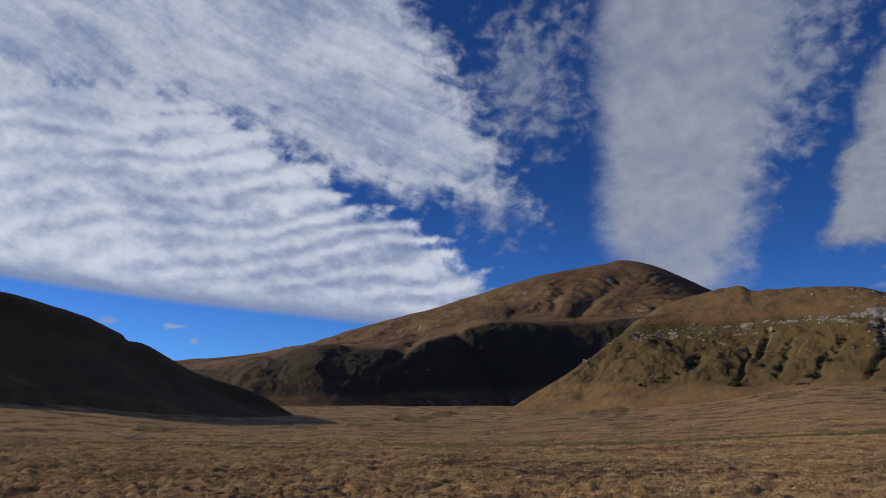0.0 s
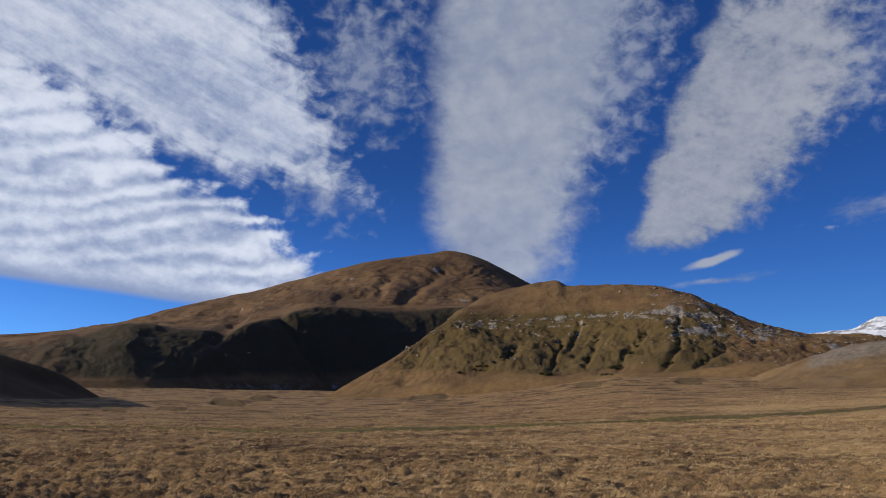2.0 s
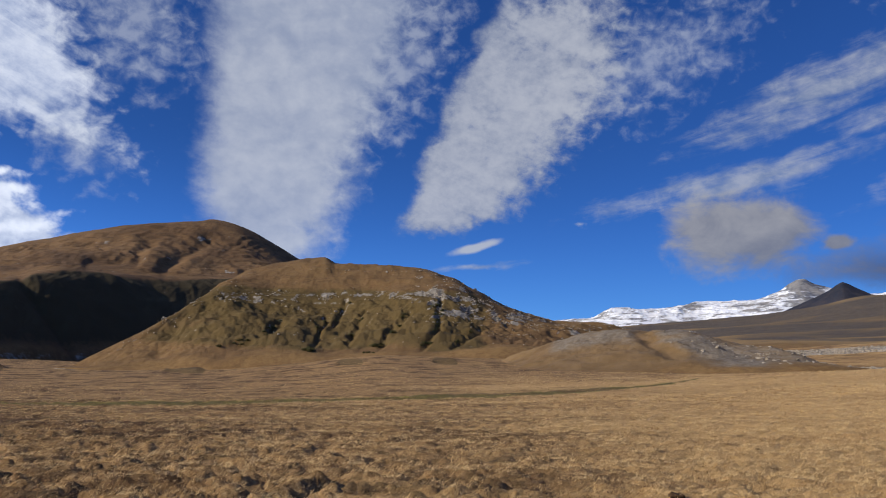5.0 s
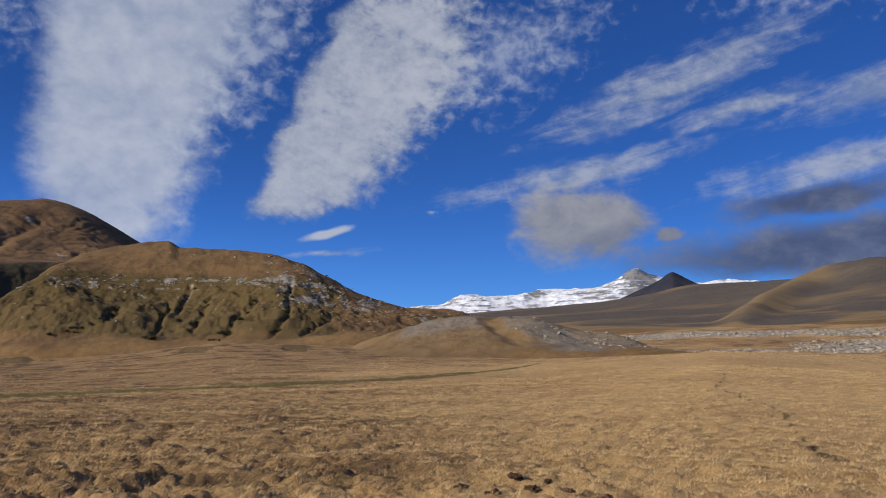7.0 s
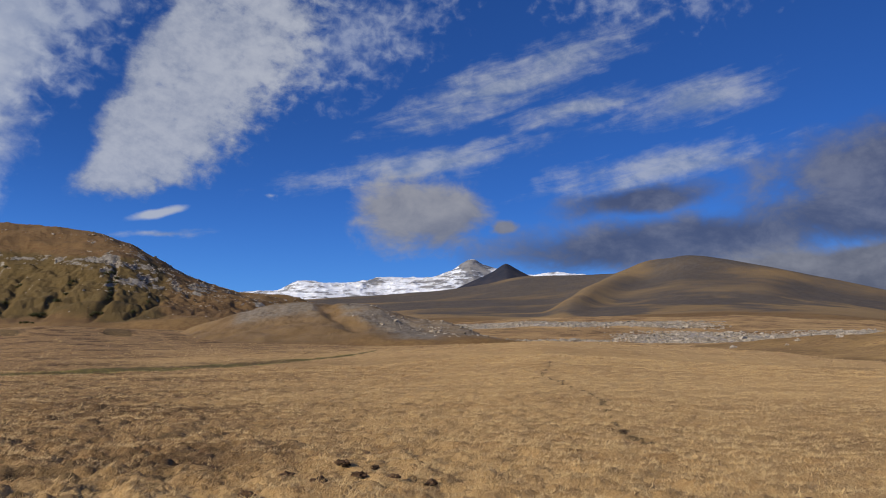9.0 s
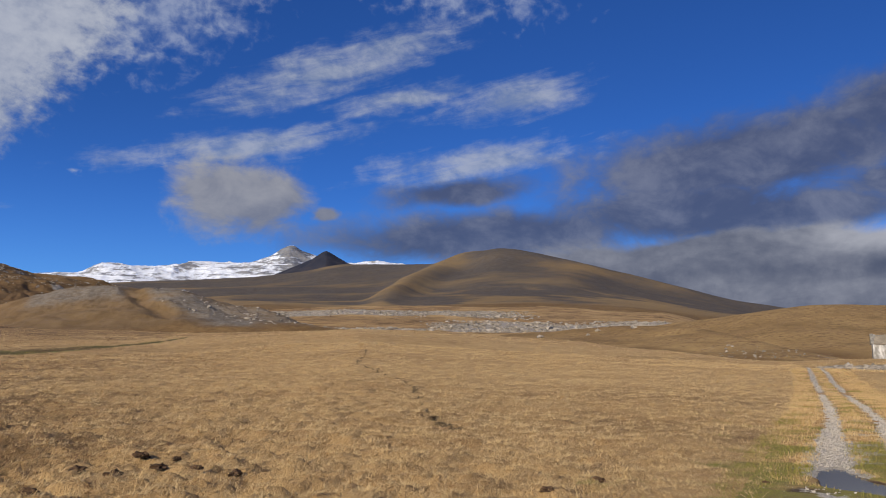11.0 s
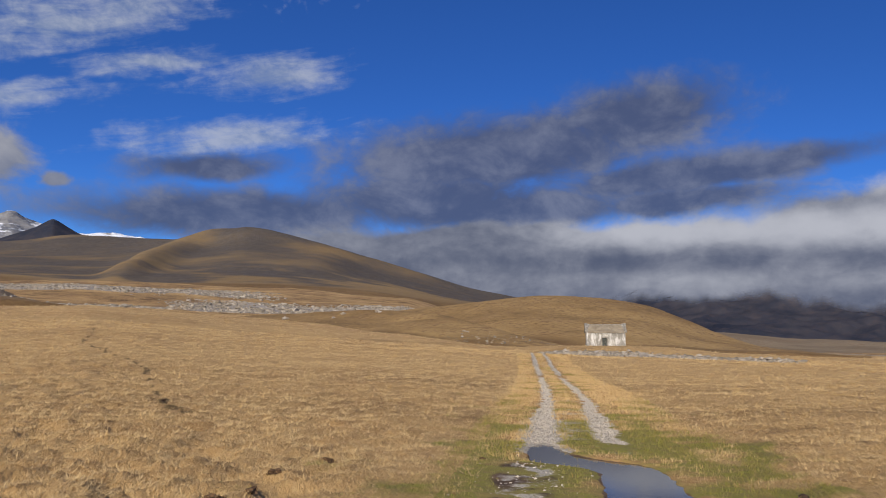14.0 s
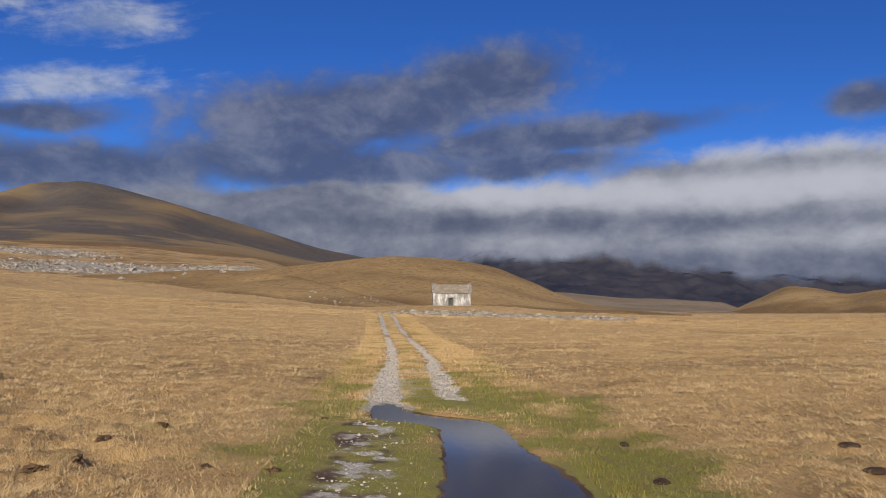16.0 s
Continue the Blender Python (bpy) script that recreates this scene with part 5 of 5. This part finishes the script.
    return tagged(ob, label, "grass", kind="stuff")


grass_field("grass", 126000, 12, -122, 33, 6.5, 140, "matted dry autumn grass covering the meadow")
grass_field("far_grass", 60000, 5, -122, 33, 100, 520, "dry tussock grass over the far meadow")


def turf_on_track():
    """Short turf between and beside the ruts."""
    rng = np.random.default_rng(33)
    u, w = 6 + 112 * rng.random(40000) ** 2.2, rng.uniform(-3.2, 2.5, 40000)
    x, y = u, w - track_side(u, np.zeros_like(u))
    rut = np.minimum(np.abs(w - 0.78), np.abs(w + 0.76))
    bare = np.exp(-((w - 1.0) / 0.6) ** 4) * (u < 15)
    keep = ((rut > 0.32 + 0.15 * rng.random(len(u))) | (u < 17)) & (pool_depth(x, y) < -0.06) & (rng.random(len(u)) > bare * 1.1)
    x, y = x[keep], y[keep]
    blades, n = 6, int(keep.sum())
    m = n * blades
    s = np.repeat(np.clip(x / 14, 0.6, 2.6), blades)
    ang, tilt = rng.uniform(0, 2 * np.pi, m), np.clip(rng.normal(0.8, 0.3, m), 0.1, 1.3)
    bx = np.repeat(x, blades) + rng.normal(0, 0.045, m) * s
    by = np.repeat(y, blades) + rng.normal(0, 0.045, m) * s
    bz = np.repeat(meadow_height(x, y), blades) - 0.03
    near_pool = pool_depth(bx, by) > -0.04
    length = 0.075 * s ** 0.4 * rng.uniform(0.5, 1.4, m) * np.where(near_pool, 0.1, 1)
    tip = np.stack([bx + np.cos(ang) * np.sin(tilt) * length, by + np.sin(ang) * np.sin(tilt) * length, bz + np.cos(tilt) * length], 1)
    wide = 0.006 * s
    wx, wy = -np.sin(ang) * wide, np.cos(ang) * wide
    co = np.stack([np.stack([bx - wx, by - wy, bz], 1), np.stack([bx + wx, by + wy, bz], 1), tip], 1)
    green = np.repeat(np.clip(0.72 - 0.6 * smooth(18, 36, x) + 1.2 * fbm(x, y, 2.2, 4), 0, 1), blades)
    ob = tri_mesh("track_turf", co.reshape(-1, 3), np.arange(m * 3).reshape(-1, 3), GRASS,
                  {"tone": np.full(m * 3, 0.85), "green": np.repeat(green, 3)})
    tagged(ob, "short green turf between and beside the ruts", "grass", kind="stuff")


turf_on_track()

# lumps of stone, many in one mesh
BALL = bmesh.new()
bmesh.ops.create_icosphere(BALL, subdivisions=1, radius=1.0)
BALL.verts.index_update()
BALL_CO = np.array([v.co[:] for v in BALL.verts])
BALL_TRI = np.array([[v.index for v in f.verts] for f in BALL.faces])
BALL.free()
BLOCK = bmesh.new()
bmesh.ops.create_icosphere(BLOCK, subdivisions=2, radius=1.0)
BLOCK.verts.index_update()
BLOCK_CO = np.array([v.co[:] for v in BLOCK.verts])
BLOCK_TRI = np.array([[v.index for v in f.verts] for f in BLOCK.faces])
BLOCK.free()


def rock_points(rng, n, sx, sy, sz, co, jag=0.22):
    """Angular lumps: a ball squared off, jittered, scaled and turned."""
    p = np.sign(co) * np.abs(co) ** 0.7
    p = p[None] * (1 + rng.normal(0, jag, (n, len(co), 1)))
    p = p * np.stack([sx, sy, sz], 1)[:, None, :]
    a = rng.uniform(0, 2 * np.pi, n)[:, None]
    return np.stack([p[..., 0] * np.cos(a) - p[..., 1] * np.sin(a), p[..., 0] * np.sin(a) + p[..., 1] * np.cos(a), p[..., 2]], -1)


def rock_stuff(name, rng, x, y, z, size, flat, mat, label, co=BALL_CO, tri=BALL_TRI, category="rocks"):
    n = len(x)
    p = rock_points(rng, n, size * rng.uniform(0.7, 1.5, n), size * rng.uniform(0.6, 1.0, n), size * flat * rng.uniform(0.5, 1.2, n), co)
    p = p + np.stack([x, y, z], 1)[:, None, :]
    t = tri[None] + (np.arange(n) * len(co))[:, None, None]
    return tagged(tri_mesh(name, p.reshape(-1, 3), t.reshape(-1, 3), mat), label, category, kind="stuff")


def limestone_material():
    m, t, sh, p = material("pale_limestone")
    rnd = Val(t, t.nodes.new("ShaderNodeNewGeometry").outputs["Random Per Island"])
    mid, small = noise_of(p, 0.6, 5, 0.65), noise_of(p, 4.0, 5, 0.7)
    c = blend((mid + (rnd - 0.5) * 0.5).step(0.3, 0.7), (0.19, 0.162, 0.123), (0.38, 0.33, 0.262), t)
    c = blend(small.step(0.52, 0.7) * 0.6, c, (0.15, 0.14, 0.12), t)
    finish(t, sh, c, 0.9, small, 0.6, 0.15)
    return m


ROCK = limestone_material()
PEBBLE = plain_material("pale_gravel", (0.33, 0.29, 0.23), (0.64, 0.575, 0.48), 30.0)


def scatter_rocks():
    rng = np.random.default_rng(5)
    az, r = rng.uniform(-84, -48, 110000), np.sqrt(rng.uniform(390 ** 2, 800 ** 2, 110000))
    zones = rock_zone(az, r)
    x, y = -np.sin(np.radians(az)) * r, np.cos(np.radians(az)) * r
    clump = smooth(-0.15, 0.35, fbm(x, y, 22, 3))
    want = np.maximum.reduce(zones[:3]) * (0.14 + 0.6 * clump)
    keep = rng.random(len(az)) < want
    x, y, r = x[keep], y[keep], r[keep]
    size = rng.gamma(2.0, 0.2, len(x)) + 0.2
    rock_stuff("limestone_rocks", rng, x, y, meadow_height(x, y) + size * 0.12, size, 0.5, ROCK, "belts of broken grey limestone across the meadow")
    # the strip in front of the hut and rubble at the rise's foot
    x, y = rng.uniform(110, 142, 9000), rng.uniform(-32, 8, 9000)
    az, r = np.degrees(np.arctan2(-x, y)), np.hypot(x, y)
    keep = rng.random(9000) < rock_zone(az, r)[3] * 0.5
    x, y = x[keep], y[keep]
    size = rng.gamma(2.0, 0.07, len(x)) + 0.06
    rock_stuff("strip_rubble", rng, x, y, meadow_height(x, y) + size * 0.1, size, 0.6, ROCK, "strip of pale rubble and gravel before the hut")
    # gravel on the track
    u, w = 15.5 + rng.gamma(1.3, 18, 16000), np.where(rng.random(16000) < 0.5, 0.78, -0.76) + rng.normal(0, 0.3, 16000)
    keep = (u < 125) & (u > np.where(w > 0, 15.8, 18))
    u, w = u[keep], w[keep]
    x, y = u, w - track_side(u, np.zeros_like(u))
    keep = pool_depth(x, y) < -0.05
    x, y = x[keep], y[keep]
    size = (rng.gamma(2.0, 0.0035, len(x)) + 0.004) * (0.75 + x / 90)
    rock_stuff("track_gravel", rng, x, y, meadow_height(x, y) - 0.03, size, 0.7, PEBBLE, "loose pale gravel in the ruts of the track", category="gravel")
    u, w = rng.uniform(6.5, 15, 420), 1.0 + rng.normal(0, 0.35, 420)
    x, y = u, w - track_side(u, np.zeros_like(u))
    keep = pool_depth(x, y) < -0.05
    x, y = x[keep], y[keep]
    size = rng.gamma(1.5, 0.005, len(x)) + 0.004
    rock_stuff("verge_gravel", rng, x, y, meadow_height(x, y) + 0.0, size, 0.6, PEBBLE, "patchy stones on the bare verge beside the puddle", category="gravel")


scatter_rocks()

CLOD = plain_material("dark_earth", (0.04, 0.024, 0.014), (0.135, 0.08, 0.042), 9.0)
DUNG = plain_material("dried_dung", (0.03, 0.019, 0.012), (0.07, 0.045, 0.028), 12.0)


def lump(name, x, y, wide, high, mat, seed, label, category, group, smooth_it=False):
    """A ragged lump that sits on the meadow."""
    rng = np.random.default_rng(seed)
    bm = bmesh.new()
    bmesh.ops.create_icosphere(bm, subdivisions=3, radius=1.0)
    off = Vector(rng.uniform(-50, 50, 3))
    for v in bm.verts:
        k = 1 + 0.85 * noise.fractal(v.co * 1.9 + off, 0.6, 2.1, 4) if not smooth_it else 1 + 0.12 * noise.noise(v.co * 2 + off)
        v.co = Vector((v.co.x * wide * k, v.co.y * wide * 0.7 * k, max(v.co.z, -0.3) * high * k))
    ob = part(name, bm, mat, None)
    z = float(meadow_height(np.array([x]), np.array([y]))[0])
    ob.matrix_basis = pose(x, y, z, 0, 0, float(rng.uniform(0, 360)))
    return tagged(ob, label, category, group)


CLODS = ((-43.6, -5.9, 0.35), (-44.6, -6.2, 0.3), (-42.1, -6.5, 0.36), (-45.6, -5.7, 0.26), (-49.4, -6.9, 0.32), (-37.5, -7.3, 0.34), (-40.0, -6.2, 0.3), (-47.0, -6.4, 0.22),
         (-73.0, -7.35, 0.22), (-69.6, -8.0, 0.22), (-68.2, -9.3, 0.24), (-75.9, -10.1, 0.2), (-80.0, -10.5, 0.2), (-83.2, -7.2, 0.16), (-66.0, -9.6, 0.26), (-62.2, -3.4, 0.2))
for i, (a, e, w) in enumerate(CLODS):
    px, py = drop_to(a, e)
    lump("earth_clod", px, py, w * 0.42, w * 0.2, CLOD, i, "dark clod of upturned earth among dry grass", "clod", "upturned clods")
for i, (a, e, w) in enumerate(((-105.2, -11.1, 0.17), (-116.3, -8.1, 0.2), (-117.6, -9.6, 0.22), (-103.0, -8.8, 0.14))):
    px, py = drop_to(a, e)
    lump("cow_pat", px, py, w * 0.72, 0.05, DUNG, 60 + i, "flat dark dried cow pat on the grass", "dung", "cow pats", True)

# ---- shrubs on the green hill, rubble on the rise ----
LEAF = plain_material("dark_shrub_leaves", (0.034, 0.038, 0.014), (0.085, 0.078, 0.028), 1.5)
TWIG = plain_material("shrub_stems", (0.05, 0.038, 0.026), (0.09, 0.07, 0.05), 4.0)


def shrub(place, wide, high, seed):
    """A low mountain shrub: a few stems and a ragged crown of small leaf tufts."""
    rng = np.random.default_rng(seed)
    root = new("shrub")
    bm = bmesh.new()
    for _ in range(5):
        a, lean = rng.uniform(0, 2 * math.pi), rng.uniform(0.2, 0.7)
        tip = Vector((math.cos(a) * lean * wide, math.sin(a) * lean * wide, high * 0.7))
        for t0, t1, r0, r1 in ((0.0, 0.5, 0.12, 0.08), (0.5, 1.0, 0.08, 0.03)):
            made = bmesh.ops.create_cone(bm, cap_ends=False, segments=5, radius1=r0 * high * 0.4, radius2=r1 * high * 0.4, depth=(tip * (t1 - t0)).length)
            m = Matrix.Translation(tip * (t0 + t1) / 2) @ tip.to_track_quat("Z", "Y").to_matrix().to_4x4()
            bmesh.ops.transform(bm, matrix=m, verts=made["verts"])
    part("stems", bm, TWIG, root)
    n = 420
    d = rng.normal(0, 1, (n, 3))
    d /= np.linalg.norm(d, axis=1)[:, None]
    rr = rng.random(n) ** 0.4
    lobes = 1 + 0.35 * np.sin(d[:, 0] * 4 + seed) + 0.3 * np.sin(d[:, 1] * 5 + seed * 2)
    c = d * (rr * lobes)[:, None] * np.array([wide, wide, high * 0.55]) + np.array([0, 0, high * 0.5])
    c[:, 2] = np.maximum(c[:, 2], 0.02 * high)
    size = wide * rng.uniform(0.07, 0.16, n)
    u = rng.normal(0, 1, (n, 3))
    u /= np.linalg.norm(u, axis=1)[:, None]
    v = np.cross(u, d)
    co = np.stack([c + u * size[:, None], c - u * size[:, None] * 0.6 + v * size[:, None], c - u * size[:, None] * 0.6 - v * size[:, None]], 1)
    crown = tri_mesh("crown", co.reshape(-1, 3), np.arange(n * 3).reshape(-1, 3), LEAF)
    crown.parent = root
    root.matrix_basis = pose(place.x, place.y, place.z - 0.3)
    return tagged(root, "low dark shrub in a hollow of the hillside", "shrub", "hillside shrubs")


rng_s = np.random.default_rng(41)
# dark shrubs along the gully beds also stand in for shading there
for line in GREEN_GULLIES:
    for (a0, e0), (a1, e1) in zip(line, line[1:]):
        for _ in range(3):
            t = float(rng_s.random())
            a, e = a0 + (a1 - a0) * t + float(rng_s.normal(0, 0.2)), max(e0 + (e1 - e0) * t + float(rng_s.normal(0, 0.12)), 3.7)
            w = float(rng_s.uniform(1.5, 3.0))
            shrub(on_slope("hill_green", a, e), w, w * float(rng_s.uniform(0.8, 1.1)), int(rng_s.integers(1, 999)))
for a, e, w in ((-19.1, 3.75, 3.2), (-23.7, 4.05, 3.4), (-14.3, 4.0, 2.2), (-27.3, 4.35, 2.8), (-16.5, 5.2, 2.8), (-27.9, 7.0, 3.0), (-28.0, 6.4, 2.6)):
    for k in range(3):
        shrub(on_slope("hill_green", a + 0.22 * (k - 1), e + 0.06 * (k % 2)), w * (0.7 + 0.15 * k), w * 0.8, int(-a * 10) + k)


def rubble():
    rng = np.random.default_rng(9)
    pts = []
    for _ in range(130):
        a, e = rng.normal(-84.0, 2.2), 0.62 + abs(rng.normal(0, 0.5))
        azs, x, y, z = SLOPES["hill_low"]
        j = int(np.argmin(np.abs(azs - a)))
        els = np.degrees(np.arctan2(z[:, j] - EYE, np.hypot(x[:, j], y[:, j])))
        k = np.nonzero(els >= e)[0]
        if len(k):
            pts.append((x[k[0], j] + rng.normal(0, 0.8), y[k[0], j], z[k[0], j]))
    p = np.array(pts)
    size = rng.gamma(1.5, 0.07, len(p)) + 0.06
    rock_stuff("rise_rubble", rng, p[:, 0], p[:, 1], p[:, 2] + size * 0.1, size, 0.7, ROCK, "scattered grey stones at the foot of the rise")


rubble()
rng_b = np.random.default_rng(77)
made_b = 0
while made_b < 26:
    a, r = float(rng_b.uniform(-80, -50)), float(rng_b.uniform(405, 700))
    if max(float(zone) for zone in rock_zone(np.array(a), np.array(r))[:3]) > 0.7:
        w = float(rng_b.uniform(0.9, 1.9))
        lump("boulder", -math.sin(radians(a)) * r, math.cos(radians(a)) * r, w, w * 0.7, ROCK, 200 + made_b, "large grey block in a belt of limestone", "boulder", "blocks in the limestone belts")
        made_b += 1
# single boulders that stand out of the belts
for i, (a, e, w) in enumerate(((-76.0, 2.75, 1.6), (-73.6, 2.6, 1.3), (-69.6, 2.2, 1.5), (-72.9, 2.3, 1.1), (-82.0, 1.5, 0.7), (-84.2, 1.1, 0.6))):
    spot = on_slope("hill_low", a, e)
    ob = lump("boulder", spot.x, spot.y, w * 0.7, w * 0.5, ROCK, 90 + i, "pale grey limestone boulder on the turf", "boulder", "boulders on the rise")
    ob.location.z = spot.z


def slope_rocks(name, key, weight, count, size, seed, label):
    """Blocks of rock strewn over a hill's face where weight(az, v) is high."""
    rng = np.random.default_rng(seed)
    azs, x, y, z = SLOPES[key]
    rows, cols = x.shape
    k, j = rng.integers(0, rows, count), rng.integers(0, cols, count)
    lines = {"hill_green": 5, "moraine": 3, "hill_brown": 4, "mountain": 6}[key]
    px, py, pz = x[k, j], y[k, j], z[k, j]
    keep = rng.random(count) < weight(azs[j], k / (rows - 1) * lines, px, py)
    px, py, pz = px[keep], py[keep], pz[keep]
    s = rng.gamma(2.0, size * 0.4, len(px)) + size * 0.3
    return rock_stuff(name, rng, px + rng.normal(0, 1, len(px)), py + rng.normal(0, 1, len(px)), pz, s, 0.7, ROCK, label)


def cliff_weight(az, v, x, y):
    azs, gx, gy, gz = SLOPES["hill_green"]
    rows = gx.shape[0]
    k, j = np.clip(np.rint(v / 5 * (rows - 1)).astype(int), 0, rows - 1), np.argmin(np.abs(azs[None, :] - az[:, None]), axis=1)
    el = elevation(gx[k, j], gy[k, j], gz[k, j])
    near = 1 - smooth(3.9, 4.1, v)
    broken = smooth(-0.05, 0.3, fbm(x, y, 16, 5, 0.65))
    line = 7.35 + 0.035 * (-az - 15) + 0.25 * fbm(x, y, 60, 3)
    cliff = np.exp(-((el - line) / 0.34) ** 4) * smooth(-11, -14, az) * smooth(-32, -28, az)
    brow = np.exp(-((el - line - 1.75) / 0.22) ** 2) * smooth(-17, -20, az) * smooth(-30, -26, az) * 0.6
    shoulder = smooth(-25.5, -28, az) * smooth(-36, -32.5, az) * smooth(5.4, 6.2, el) * 0.5
    right = smooth(-30, -32, az) * smooth(-42, -38, az) * smooth(4.8, 5.3, el) * 0.4
    face = smooth(4.0, 4.6, el) * smooth(7, 6.5, el) * smooth(-14, -18, az) * smooth(-40, -34, az) * 0.06
    edge = np.exp(-((az + 9 + (v - 2) * 1.5) / 3) ** 2) * smooth(1, 2, v) * 0.2
    return np.clip((cliff + brow + shoulder + right + face + edge) * broken * near, 0, 1)


slope_rocks("cliff_rocks", "hill_green", cliff_weight, 60000, 0.5, 11, "broken bands of pale limestone on the green hill")
slope_rocks("moraine_rocks", "moraine", lambda az, v, x, y: (smooth(-43, -45, az) * smooth(0.6, 1.0, v) * (1 - smooth(2.0, 2.1, v)) * 0.35 + smooth(-48, -51, az) * smooth(0.3, 0.7, v) * (1 - smooth(2.0, 2.1, v)) * 0.5) * smooth(-0.1, 0.3, fbm(x, y, 15, 3)), 9000, 0.5, 12, "grey rubble strewn over the moraine")
slope_rocks("mountain_rocks", "mountain", lambda az, v, x, y: smooth(0.12, 0.4, fbm(x, y, 70, 4)) * smooth(2.1, 2.5, v) * (1 - smooth(4.6, 4.9, v)) * smooth(6, 0, az) * 0.06 + 0.012 * smooth(0.2, 0.45, fbm(x, y, 50, 4)) * smooth(0.4, 0.8, v) * (1 - smooth(1.8, 2.2, v)), 22000, 1.5, 13, "small pale outcrops on the mountainside")
